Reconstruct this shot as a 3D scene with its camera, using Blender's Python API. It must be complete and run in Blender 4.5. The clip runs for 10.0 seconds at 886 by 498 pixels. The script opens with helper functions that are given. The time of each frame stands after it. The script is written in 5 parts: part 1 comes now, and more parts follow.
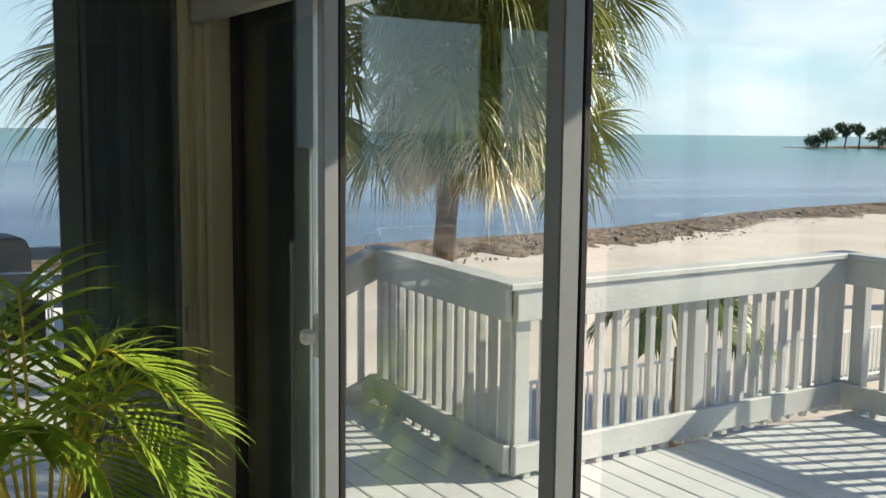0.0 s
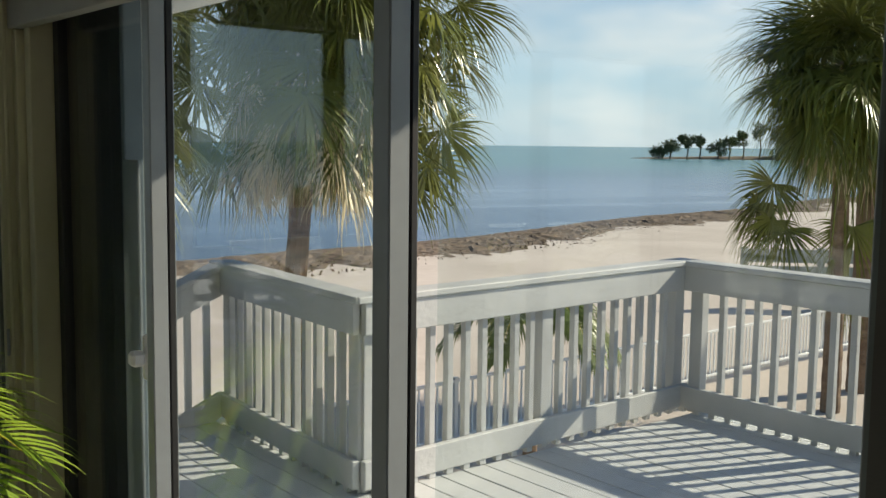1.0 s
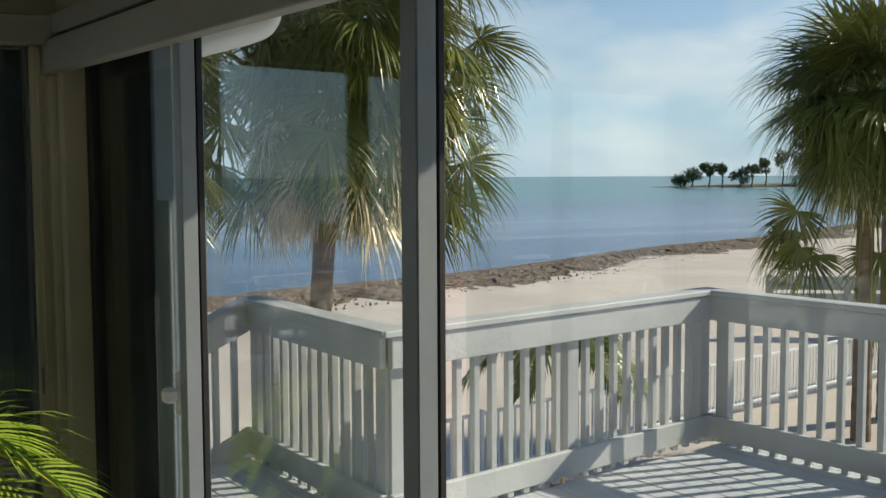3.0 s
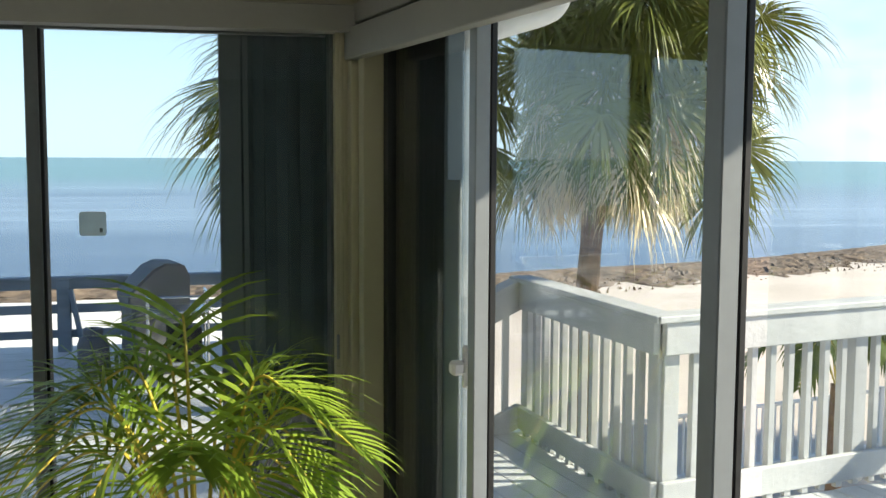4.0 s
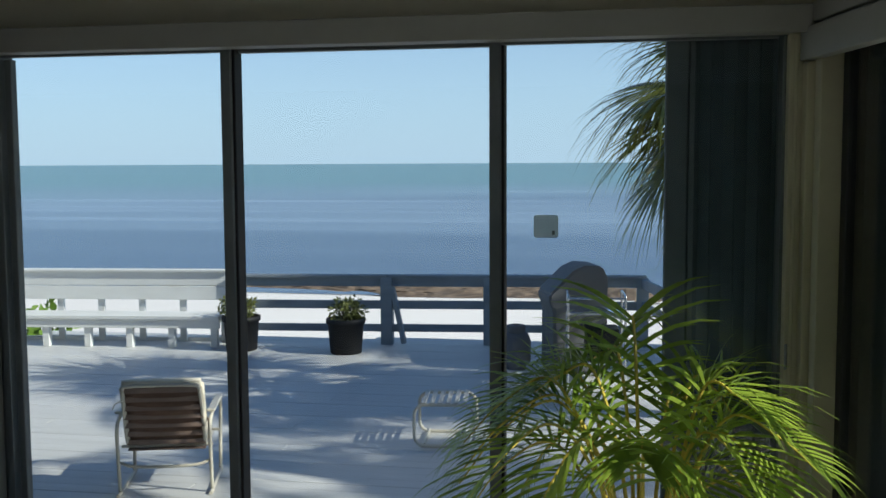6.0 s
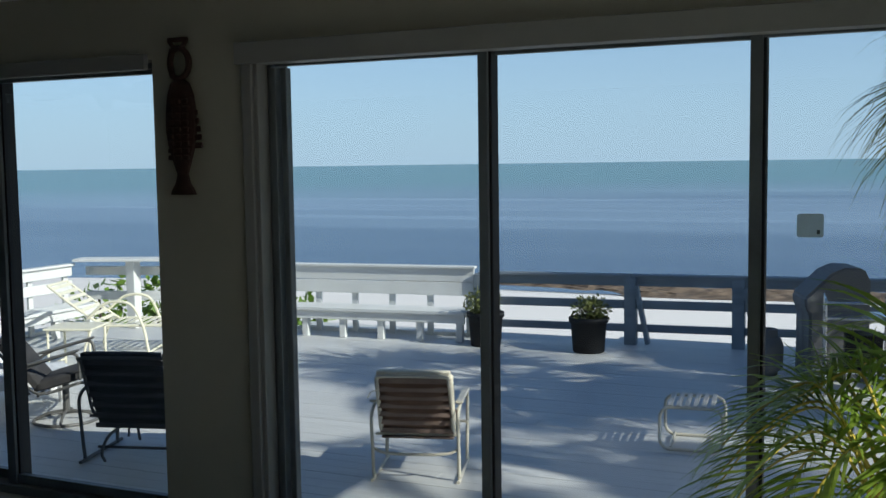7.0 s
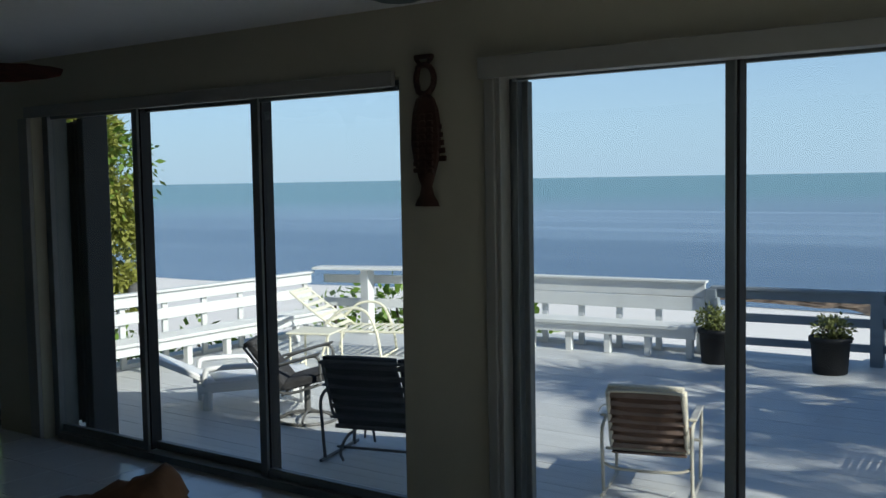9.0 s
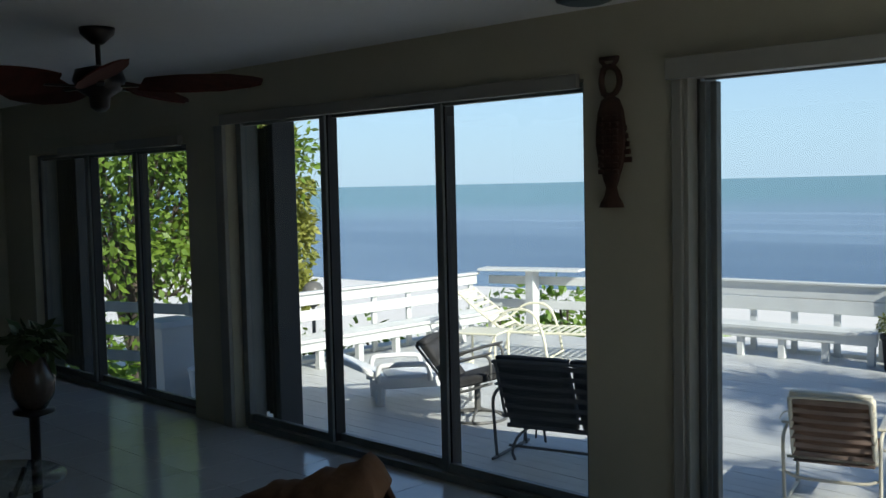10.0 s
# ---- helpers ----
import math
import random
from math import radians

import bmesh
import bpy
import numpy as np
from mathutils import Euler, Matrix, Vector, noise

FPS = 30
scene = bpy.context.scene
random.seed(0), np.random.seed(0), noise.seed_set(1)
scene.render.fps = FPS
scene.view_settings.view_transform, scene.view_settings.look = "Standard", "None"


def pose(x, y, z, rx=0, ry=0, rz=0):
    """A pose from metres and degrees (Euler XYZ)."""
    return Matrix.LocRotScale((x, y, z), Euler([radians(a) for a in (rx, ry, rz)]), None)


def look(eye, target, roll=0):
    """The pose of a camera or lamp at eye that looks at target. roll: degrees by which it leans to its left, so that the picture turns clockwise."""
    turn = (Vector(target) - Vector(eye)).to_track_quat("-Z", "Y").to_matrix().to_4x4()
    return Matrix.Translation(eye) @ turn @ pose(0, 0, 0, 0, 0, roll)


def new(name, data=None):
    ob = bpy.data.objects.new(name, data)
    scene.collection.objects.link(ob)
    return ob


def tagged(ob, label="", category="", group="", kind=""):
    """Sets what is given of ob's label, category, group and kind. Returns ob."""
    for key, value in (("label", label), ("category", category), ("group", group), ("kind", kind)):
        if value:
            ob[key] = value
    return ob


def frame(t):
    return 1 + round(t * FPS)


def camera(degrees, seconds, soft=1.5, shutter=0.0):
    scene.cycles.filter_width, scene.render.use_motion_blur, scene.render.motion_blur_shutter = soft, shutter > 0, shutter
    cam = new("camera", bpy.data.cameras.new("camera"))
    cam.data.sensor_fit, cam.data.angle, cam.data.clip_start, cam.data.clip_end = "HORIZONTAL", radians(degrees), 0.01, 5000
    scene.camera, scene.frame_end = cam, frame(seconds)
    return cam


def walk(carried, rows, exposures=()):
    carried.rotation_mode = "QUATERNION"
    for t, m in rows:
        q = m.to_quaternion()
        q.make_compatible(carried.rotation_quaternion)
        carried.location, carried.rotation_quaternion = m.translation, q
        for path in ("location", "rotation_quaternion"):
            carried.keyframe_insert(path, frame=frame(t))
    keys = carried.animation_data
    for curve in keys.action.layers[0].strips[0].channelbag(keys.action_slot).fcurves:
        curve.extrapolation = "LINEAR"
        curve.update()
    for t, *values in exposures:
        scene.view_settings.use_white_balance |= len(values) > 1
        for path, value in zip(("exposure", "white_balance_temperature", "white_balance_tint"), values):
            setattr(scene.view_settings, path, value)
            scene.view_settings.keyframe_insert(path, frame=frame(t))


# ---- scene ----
cam = camera(47.0, 10.0)
PATH = [
    (0, (-0.406, -3.651, 1.596), (0.278, -1.785, 1.367), 0.6),
    (0.5, (-0.366, -3.636, 1.597), (0.467, -1.831, 1.380), 0.9),
    (1, (-0.338, -3.626, 1.600), (0.600, -1.872, 1.395), 0.7),
    (1.5, (-0.315, -3.628, 1.601), (0.729, -1.932, 1.420), -0.0),
    (2, (-0.303, -3.630, 1.611), (0.786, -1.959, 1.467), -0.4),
    (2.2, (-0.312, -3.634, 1.611), (0.751, -1.947, 1.460), -0.4),
    (3.3, (-0.382, -3.668, 1.607), (0.410, -1.838, 1.461), -0.3),
    (3.5, (-0.394, -3.674, 1.606), (0.299, -1.804, 1.448), -0.3),
    (4, (-0.430, -3.652, 1.609), (-0.011, -1.704, 1.432), 0.3),
    (4.5, (-0.454, -3.635, 1.610), (-0.297, -1.650, 1.419), 0.0),
    (5, (-0.503, -3.683, 1.609), (-0.573, -1.692, 1.434), 0.3),
    (5.2, (-0.518, -3.685, 1.610), (-0.666, -1.699, 1.435), 0.3),
    (6.3, (-0.606, -3.700, 1.615), (-1.087, -1.766, 1.447), -0.4),
    (6.5, (-0.621, -3.702, 1.616), (-1.216, -1.801, 1.443), -0.4),
    (7, (-0.616, -3.742, 1.612), (-1.419, -1.917, 1.445), -0.8),
    (7.5, (-0.592, -3.729, 1.615), (-1.435, -1.923, 1.460), -0.8),
    (8, (-0.599, -3.757, 1.610), (-1.491, -1.974, 1.458), -0.5),
    (8.5, (-0.652, -3.763, 1.608), (-1.653, -2.038, 1.464), -0.7),
    (9, (-0.677, -3.789, 1.614), (-1.854, -2.178, 1.477), -1.0),
    (9.5, (-0.708, -3.852, 1.611), (-1.999, -2.329, 1.487), -0.7),
    (10, (-0.728, -3.928, 1.615), (-2.137, -2.515, 1.488), -1.3),
]
EXPO = [(0, 0.68, 7600, 10), (0.5, 0.36, 7650, 10), (1, 0.3, 7600, 10), (2, 0.08, 7350, 10), (3.5, 0.5, 7300, 10), (4.0, 1.1, 7250, 10), (4.5, 0.98, 7150, 10), (5, 0.75, 7000, 10), (6.5, 0.2, 6400, 10), (8, 0.1, 6350, 10), (9, 0.2, 6380, 10), (10, 0.45, 6550, 10)]
walk(cam, [(t, look(eye, target, roll)) for t, eye, target, roll in PATH], EXPO)

# ---- world and sun ----
SUN_DIR = Vector((0.987, -0.16, 0.0)).normalized()
SUN_ELEV = radians(31)
world = bpy.data.worlds.new("world")
scene.world = world
world.use_nodes = True
wn, wl = world.node_tree.nodes, world.node_tree.links
bg = wn["Background"]
sky = wn.new("ShaderNodeTexSky")
sky.sky_type = "NISHITA"
sky.sun_disc = False
sky.sun_elevation = SUN_ELEV
sky.sun_rotation = math.atan2(SUN_DIR.x, SUN_DIR.y)
sky.air_density, sky.dust_density, sky.ozone_density = 0.8, 0.05, 3.0
# thin broken cloud low over the horizon
wtc = wn.new("ShaderNodeTexCoord")
wmap = wn.new("ShaderNodeMapping")
wmap.inputs["Scale"].default_value = (2.2, 2.2, 6.0)
wnoise = wn.new("ShaderNodeTexNoise")
wnoise.inputs["Scale"].default_value = 3.2
wnoise.inputs["Detail"].default_value = 3
wramp = wn.new("ShaderNodeValToRGB")
wramp.color_ramp.elements[0].position, wramp.color_ramp.elements[1].position = 0.40, 0.72
wramp.color_ramp.elements[1].color = (0.55, 0.55, 0.55, 1)
wmix = wn.new("ShaderNodeMixRGB")
wmix.inputs["Color2"].default_value = (7.5, 7.7, 8.0, 1)
wl.new(wtc.outputs["Generated"], wmap.inputs["Vector"])
wl.new(wmap.outputs["Vector"], wnoise.inputs["Vector"])
wl.new(wnoise.outputs["Fac"], wramp.inputs["Fac"])
# the cloud stands only in the north-east; the sky over the open sea is clear
wdist = wn.new("ShaderNodeVectorMath")
wdist.operation = "DISTANCE"
wdist.inputs[1].default_value = (0.665, 0.740, 0.10)
wl.new(wtc.outputs["Generated"], wdist.inputs[0])
wfall = wn.new("ShaderNodeMapRange")
wfall.interpolation_type = "SMOOTHSTEP"
wfall.inputs["From Min"].default_value, wfall.inputs["From Max"].default_value = 0.02, 0.40
wfall.inputs["To Min"].default_value, wfall.inputs["To Max"].default_value = 1.0, 0.0
wl.new(wdist.outputs["Value"], wfall.inputs["Value"])
wmul = wn.new("ShaderNodeMath")
wmul.operation = "MULTIPLY"
wl.new(wramp.outputs["Color"], wmul.inputs[0])
wl.new(wfall.outputs["Result"], wmul.inputs[1])
wl.new(wmul.outputs[0], wmix.inputs["Fac"])
# sea haze: a pale band that fades out above the horizon
wsep = wn.new("ShaderNodeSeparateXYZ")
wl.new(wtc.outputs["Generated"], wsep.inputs["Vector"])
whz = wn.new("ShaderNodeMapRange")
whz.interpolation_type = "SMOOTHSTEP"
whz.inputs["From Min"].default_value, whz.inputs["From Max"].default_value = -0.02, 0.26
whz.inputs["To Min"].default_value, whz.inputs["To Max"].default_value = 0.92, 0.0
wl.new(wsep.outputs["Z"], whz.inputs["Value"])
whaze = wn.new("ShaderNodeMixRGB")
whaze.inputs["Color2"].default_value = (3.35, 4.8, 6.3, 1)
wl.new(whz.outputs["Result"], whaze.inputs["Fac"])
wl.new(sky.outputs["Color"], whaze.inputs["Color1"])
wl.new(whaze.outputs["Color"], wmix.inputs["Color1"])
wl.new(wmix.outputs["Color"], bg.inputs["Color"])
bg.inputs["Strength"].default_value = 0.12
sun = new("sun", bpy.data.lights.new("sun", "SUN"))
sun.data.energy, sun.data.angle, sun.data.color = 4.8, radians(0.6), (1.0, 0.95, 0.86)
sd = SUN_DIR * math.cos(SUN_ELEV) + Vector((0, 0, math.sin(SUN_ELEV)))
sun.matrix_world = look(sd * 30, (0, 0, 0))


# ---- materials ----
def mat(name, color, rough=0.5, metal=0.0, var=0.15, scale=6.0, bump=0.0, bscale=60.0, stretch=(1, 1, 1), color2=None, coord="Object", rand=0.0, trans=0.0, spec=0.5, isl=0.0):
    m = bpy.data.materials.new(name)
    m.use_nodes = True
    n, l = m.node_tree.nodes, m.node_tree.links
    b = n["Principled BSDF"]
    b.inputs["Roughness"].default_value = rough
    b.inputs["Metallic"].default_value = metal
    b.inputs["Specular IOR Level"].default_value = spec
    tc = n.new("ShaderNodeTexCoord")
    mp = n.new("ShaderNodeMapping")
    mp.inputs["Scale"].default_value = stretch
    l.new(tc.outputs[coord], mp.inputs["Vector"])
    big, fine = n.new("ShaderNodeTexNoise"), n.new("ShaderNodeTexNoise")
    big.inputs["Scale"].default_value, fine.inputs["Scale"].default_value = scale, scale * 9
    big.inputs["Detail"].default_value = fine.inputs["Detail"].default_value = 4
    l.new(mp.outputs["Vector"], big.inputs["Vector"])
    l.new(mp.outputs["Vector"], fine.inputs["Vector"])
    add = n.new("ShaderNodeMath")
    add.operation = "MULTIPLY_ADD"
    l.new(fine.outputs["Fac"], add.inputs[0])
    add.inputs[1].default_value = 0.4
    l.new(big.outputs["Fac"], add.inputs[2])
    src = add.outputs[0]
    if rand:
        oi = n.new("ShaderNodeObjectInfo")
        ad2 = n.new("ShaderNodeMath")
        ad2.operation = "MULTIPLY_ADD"
        l.new(oi.outputs["Random"], ad2.inputs[0])
        ad2.inputs[1].default_value = rand
        l.new(src, ad2.inputs[2])
        src = ad2.outputs[0]
    if isl:
        gi = n.new("ShaderNodeNewGeometry")
        ad3 = n.new("ShaderNodeMath")
        ad3.operation = "MULTIPLY_ADD"
        l.new(gi.outputs["Random Per Island"], ad3.inputs[0])
        ad3.inputs[1].default_value = isl
        l.new(src, ad3.inputs[2])
        src = ad3.outputs[0]
    ramp = n.new("ShaderNodeValToRGB")
    ramp.color_ramp.elements[0].position, ramp.color_ramp.elements[1].position = 0.42, 0.98 + rand + isl * 0.7
    c2 = color2 or tuple(min(1, c * (1 + var)) for c in color)
    c1 = color if color2 else tuple(c * (1 - var) for c in color)
    ramp.color_ramp.elements[0].color, ramp.color_ramp.elements[1].color = (*c1, 1), (*c2, 1)
    l.new(src, ramp.inputs["Fac"])
    l.new(ramp.outputs["Color"], b.inputs["Base Color"])
    if bump:
        bn = n.new("ShaderNodeTexNoise")
        bn.inputs["Scale"].default_value = bscale
        bn.inputs["Detail"].default_value = 5
        l.new(mp.outputs["Vector"], bn.inputs["Vector"])
        bp = n.new("ShaderNodeBump")
        bp.inputs["Strength"].default_value = bump
        bp.inputs["Distance"].default_value = 0.01
        l.new(bn.outputs["Fac"], bp.inputs["Height"])
        l.new(bp.outputs["Normal"], b.inputs["Normal"])
    if trans:
        tr = n.new("ShaderNodeBsdfTranslucent")
        mx = n.new("ShaderNodeMixShader")
        mx.inputs["Fac"].default_value = trans
        l.new(ramp.outputs["Color"], tr.inputs["Color"])
        l.new(b.outputs["BSDF"], mx.inputs[1])
        l.new(tr.outputs["BSDF"], mx.inputs[2])
        l.new(mx.outputs["Shader"], n["Material Output"].inputs["Surface"])
    return m


def glass_mat(name, tint):
    m = bpy.data.materials.new(name)
    m.use_nodes = True
    n, l = m.node_tree.nodes, m.node_tree.links
    n.remove(n["Principled BSDF"])
    t, g, f, mx = n.new("ShaderNodeBsdfTransparent"), n.new("ShaderNodeBsdfGlossy"), n.new("ShaderNodeLayerWeight"), n.new("ShaderNodeMixShader")
    po, ma = n.new("ShaderNodeMath"), n.new("ShaderNodeMath")
    po.operation, ma.operation = "POWER", "MULTIPLY_ADD"
    po.inputs[1].default_value, ma.inputs[1].default_value, ma.inputs[2].default_value = 5.0, 0.95, 0.04
    t.inputs["Color"].default_value = tint
    g.inputs["Roughness"].default_value = 0.0
    f.inputs["Blend"].default_value = 0.5
    l.new(f.outputs["Facing"], po.inputs[0])
    l.new(po.outputs[0], ma.inputs[0])
    l.new(ma.outputs[0], mx.inputs["Fac"])
    l.new(t.outputs["BSDF"], mx.inputs[1])
    l.new(g.outputs["BSDF"], mx.inputs[2])
    l.new(mx.outputs["Shader"], n["Material Output"].inputs["Surface"])
    return m


# corner cream, lighter and warmer than the walls: sunlight put into the colour
CORNP = mat("sunlit_corner_cream", (0.50, 0.475, 0.32), 0.6, var=0.06, scale=3)
GLASS = glass_mat("pane_glass", (0.93, 0.96, 0.96, 1))
WALLP = mat("cream_wall_paint", (0.42, 0.40, 0.30), 0.7, var=0.05, scale=1.5, bump=0.15, bscale=180)
CEILP = mat("ceiling_paint", (0.74, 0.75, 0.74), 0.85, var=0.04, scale=1.2, bump=0.2, bscale=120)
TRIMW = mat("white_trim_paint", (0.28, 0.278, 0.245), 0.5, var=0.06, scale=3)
ALU = mat("grey_aluminium_frame", (0.25, 0.275, 0.285), 0.42, metal=0.0, var=0.1, scale=4)
BRONZE = mat("dark_bronze_frame", (0.155, 0.175, 0.175), 0.42, metal=0.2, var=0.15, scale=5)
RUBBER = mat("black_gasket", (0.012, 0.012, 0.012), 0.6)
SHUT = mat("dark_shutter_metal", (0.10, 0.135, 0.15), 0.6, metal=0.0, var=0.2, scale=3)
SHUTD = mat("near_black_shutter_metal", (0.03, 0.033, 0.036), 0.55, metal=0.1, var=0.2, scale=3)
SHUTPOST = mat("weathered_grey_post", (0.19, 0.215, 0.22), 0.7, var=0.15, scale=3, bump=0.2)
RAIL = mat("pale_grey_rail_paint", (0.70, 0.71, 0.69), 0.55, var=0.09, scale=3, stretch=(1, 1, 1), bump=0.2, bscale=40, rand=0.1)
DECKB = mat("blue_grey_deck_paint", (0.59, 0.595, 0.58), 0.45, var=0.14, scale=1.6, stretch=(0.4, 6, 1), bump=0.25, bscale=30, rand=0.15)
DECKA = mat("pale_grey_deck_paint", (0.60, 0.62, 0.62), 0.5, var=0.09, scale=1.6, stretch=(6, 0.4, 1), bump=0.25, bscale=30, rand=0.12)
TILE = mat("white_floor_tile", (0.54, 0.55, 0.54), 0.13, var=0.06, scale=2, rand=0.08)
GROUT = mat("tile_grout", (0.36, 0.36, 0.34), 0.8)
SAND = mat("pale_beach_sand", (0.52, 0.44, 0.37), 0.95, color2=(0.68, 0.60, 0.52), scale=0.35, bump=0.5, bscale=4)
WRACK = mat("brown_seaweed_wrack", (0.035, 0.022, 0.016), 0.95, color2=(0.30, 0.22, 0.15), scale=3.5, bump=1.0, bscale=9)
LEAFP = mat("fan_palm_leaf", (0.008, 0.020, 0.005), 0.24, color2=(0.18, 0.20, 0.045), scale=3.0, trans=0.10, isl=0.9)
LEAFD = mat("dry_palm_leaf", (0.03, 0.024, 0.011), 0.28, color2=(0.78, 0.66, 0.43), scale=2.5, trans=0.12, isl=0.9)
ARECA = mat("areca_leaf", (0.08, 0.19, 0.02), 0.35, color2=(0.42, 0.56, 0.08), scale=3, trans=0.35)
POTL = mat("olive_shrub_leaf", (0.025, 0.045, 0.012), 0.5, color2=(0.17, 0.19, 0.05), scale=6, trans=0.15, isl=0.5)
YOUNG = mat("young_palm_leaf", (0.03, 0.07, 0.012), 0.4, color2=(0.20, 0.25, 0.05), scale=3.0, trans=0.2)
STEM = mat("yellow_green_stem", (0.62, 0.50, 0.08), 0.45, var=0.2, scale=5)
BARK = mat("palm_bark", (0.10, 0.065, 0.042), 0.9, color2=(0.30, 0.20, 0.13), scale=5, stretch=(1, 1, 3), bump=0.8, bscale=18)
TREEL = mat("broad_leaf_green", (0.06, 0.14, 0.018), 0.5, color2=(0.25, 0.36, 0.05), scale=1.2, trans=0.25)
SHRUBL = mat("sea_grape_leaf", (0.09, 0.19, 0.02), 0.45, color2=(0.25, 0.38, 0.06), scale=1.2, trans=0.2)
FARL = mat("far_mangrove_leaf", (0.035, 0.07, 0.02), 0.6, color2=(0.09, 0.13, 0.04), scale=0.3)
YELL = mat("yellowing_leaf", (0.20, 0.24, 0.04), 0.5, color2=(0.42, 0.40, 0.10), scale=1.0, trans=0.25)
WOODB = mat("tree_bark", (0.09, 0.07, 0.055), 0.9, var=0.3, scale=8, bump=0.6)
CUSH = mat("brown_cushion_fabric", (0.09, 0.05, 0.035), 0.9, color2=(0.20, 0.115, 0.075), scale=7, bump=0.3, bscale=200)
CUSHD = mat("dark_cushion_fabric", (0.042, 0.041, 0.042), 0.9, var=0.5, scale=6, stretch=(0.3, 3, 3), bump=0.3, bscale=200)
CUSHT = mat("cream_cushion_piping", (0.72, 0.66, 0.52), 0.8, var=0.1, scale=8)
STRAPB = mat("brown_vinyl_strap", (0.22, 0.155, 0.125), 0.55, var=0.3, scale=8)
STRAP = mat("pale_vinyl_strap", (0.50, 0.48, 0.43), 0.45, var=0.08, scale=6)
TUBEC = mat("cream_powder_coat", (0.62, 0.58, 0.48), 0.4, var=0.08, scale=6)
TUBED = mat("dark_powder_coat", (0.11, 0.11, 0.105), 0.45, var=0.2, scale=6)
CREAMS = mat("cream_lounger_frame", (0.84, 0.80, 0.62), 0.4, var=0.06, scale=6)
# white bin plastic, greyed because the bin's shade is put into it
BINP = mat("shaded_white_plastic", (0.42, 0.44, 0.45), 0.5, var=0.15, scale=3)
STRAPD = mat("dark_grey_vinyl_strap", (0.075, 0.072, 0.073), 0.6, var=0.3, scale=8)
# wall paint for the east end, with the dim room's shade put into it
WALLSH = mat("shade_darkened_wall_paint", (0.10, 0.097, 0.083), 0.75, var=0.06, scale=1.5, bump=0.15, bscale=180)
# sea rail colour: palm shade is painted in as a dark blue-grey
RAILG = mat("shaded_rail_blue_grey", (0.26, 0.30, 0.33), 0.6, var=0.25, scale=3, stretch=(0.4, 3, 3), bump=0.3, bscale=40)
# greyer rail paint for the side deck: its shade is put into the colour
RAILS = mat("shade_toned_rail_paint", (0.50, 0.51, 0.50), 0.6, var=0.16, scale=2.2, bump=0.3, bscale=40, rand=0.15)
FENCEG = mat("grey_green_weathered_boards", (0.30, 0.33, 0.29), 0.8, var=0.3, scale=3, stretch=(0.4, 3, 3))
RESIN = mat("white_resin", (0.80, 0.80, 0.79), 0.35, var=0.04, scale=4)
COVER = mat("grey_grill_cover", (0.16, 0.165, 0.17), 0.7, var=0.2, scale=4, bump=0.5, bscale=9)
STEEL = mat("stainless_steel", (0.62, 0.64, 0.66), 0.25, metal=0.9, var=0.1, scale=5)
BLACKP = mat("black_plastic_pot", (0.010, 0.011, 0.013), 0.6, var=0.2, scale=5, spec=0.25)
SOIL = mat("potting_soil", (0.05, 0.035, 0.025), 0.95, bump=0.8)
FANW = mat("dark_wood_blade", (0.065, 0.020, 0.013), 0.85, var=0.3, scale=3, stretch=(1, 8, 8), spec=0.15)
FANM = mat("dark_fan_metal", (0.02, 0.016, 0.014), 0.35, metal=0.5)
SOFA = mat("rust_brown_throw", (0.085, 0.042, 0.022), 0.9, color2=(0.17, 0.085, 0.04), scale=4, bump=0.6, bscale=14)
CARVED = mat("carved_dark_wood", (0.035, 0.018, 0.012), 0.6, color2=(0.06, 0.026, 0.017), scale=10, bump=0.6, bscale=50, spec=0.3)
STICK = mat("frosted_sticker", (0.70, 0.76, 0.75), 0.6, var=0.06, scale=20, trans=0.8)
STICKD = mat("sticker_print", (0.12, 0.14, 0.13), 0.6)
WHITEM = mat("white_enamel", (0.78, 0.78, 0.76), 0.35, var=0.04)
PICKET = mat("white_picket_fence", (0.74, 0.75, 0.74), 0.5, var=0.06, scale=3)
CERAM = mat("dark_glazed_vase", (0.07, 0.045, 0.03), 0.25, var=0.3, scale=6)
GLOBE = mat("smoky_frosted_globe", (0.30, 0.29, 0.27), 0.3, var=0.1, scale=6, trans=0.5)
STONE = mat("stucco_outside_wall", (0.45, 0.44, 0.38), 0.85, var=0.08, scale=2, bump=0.4, bscale=60)


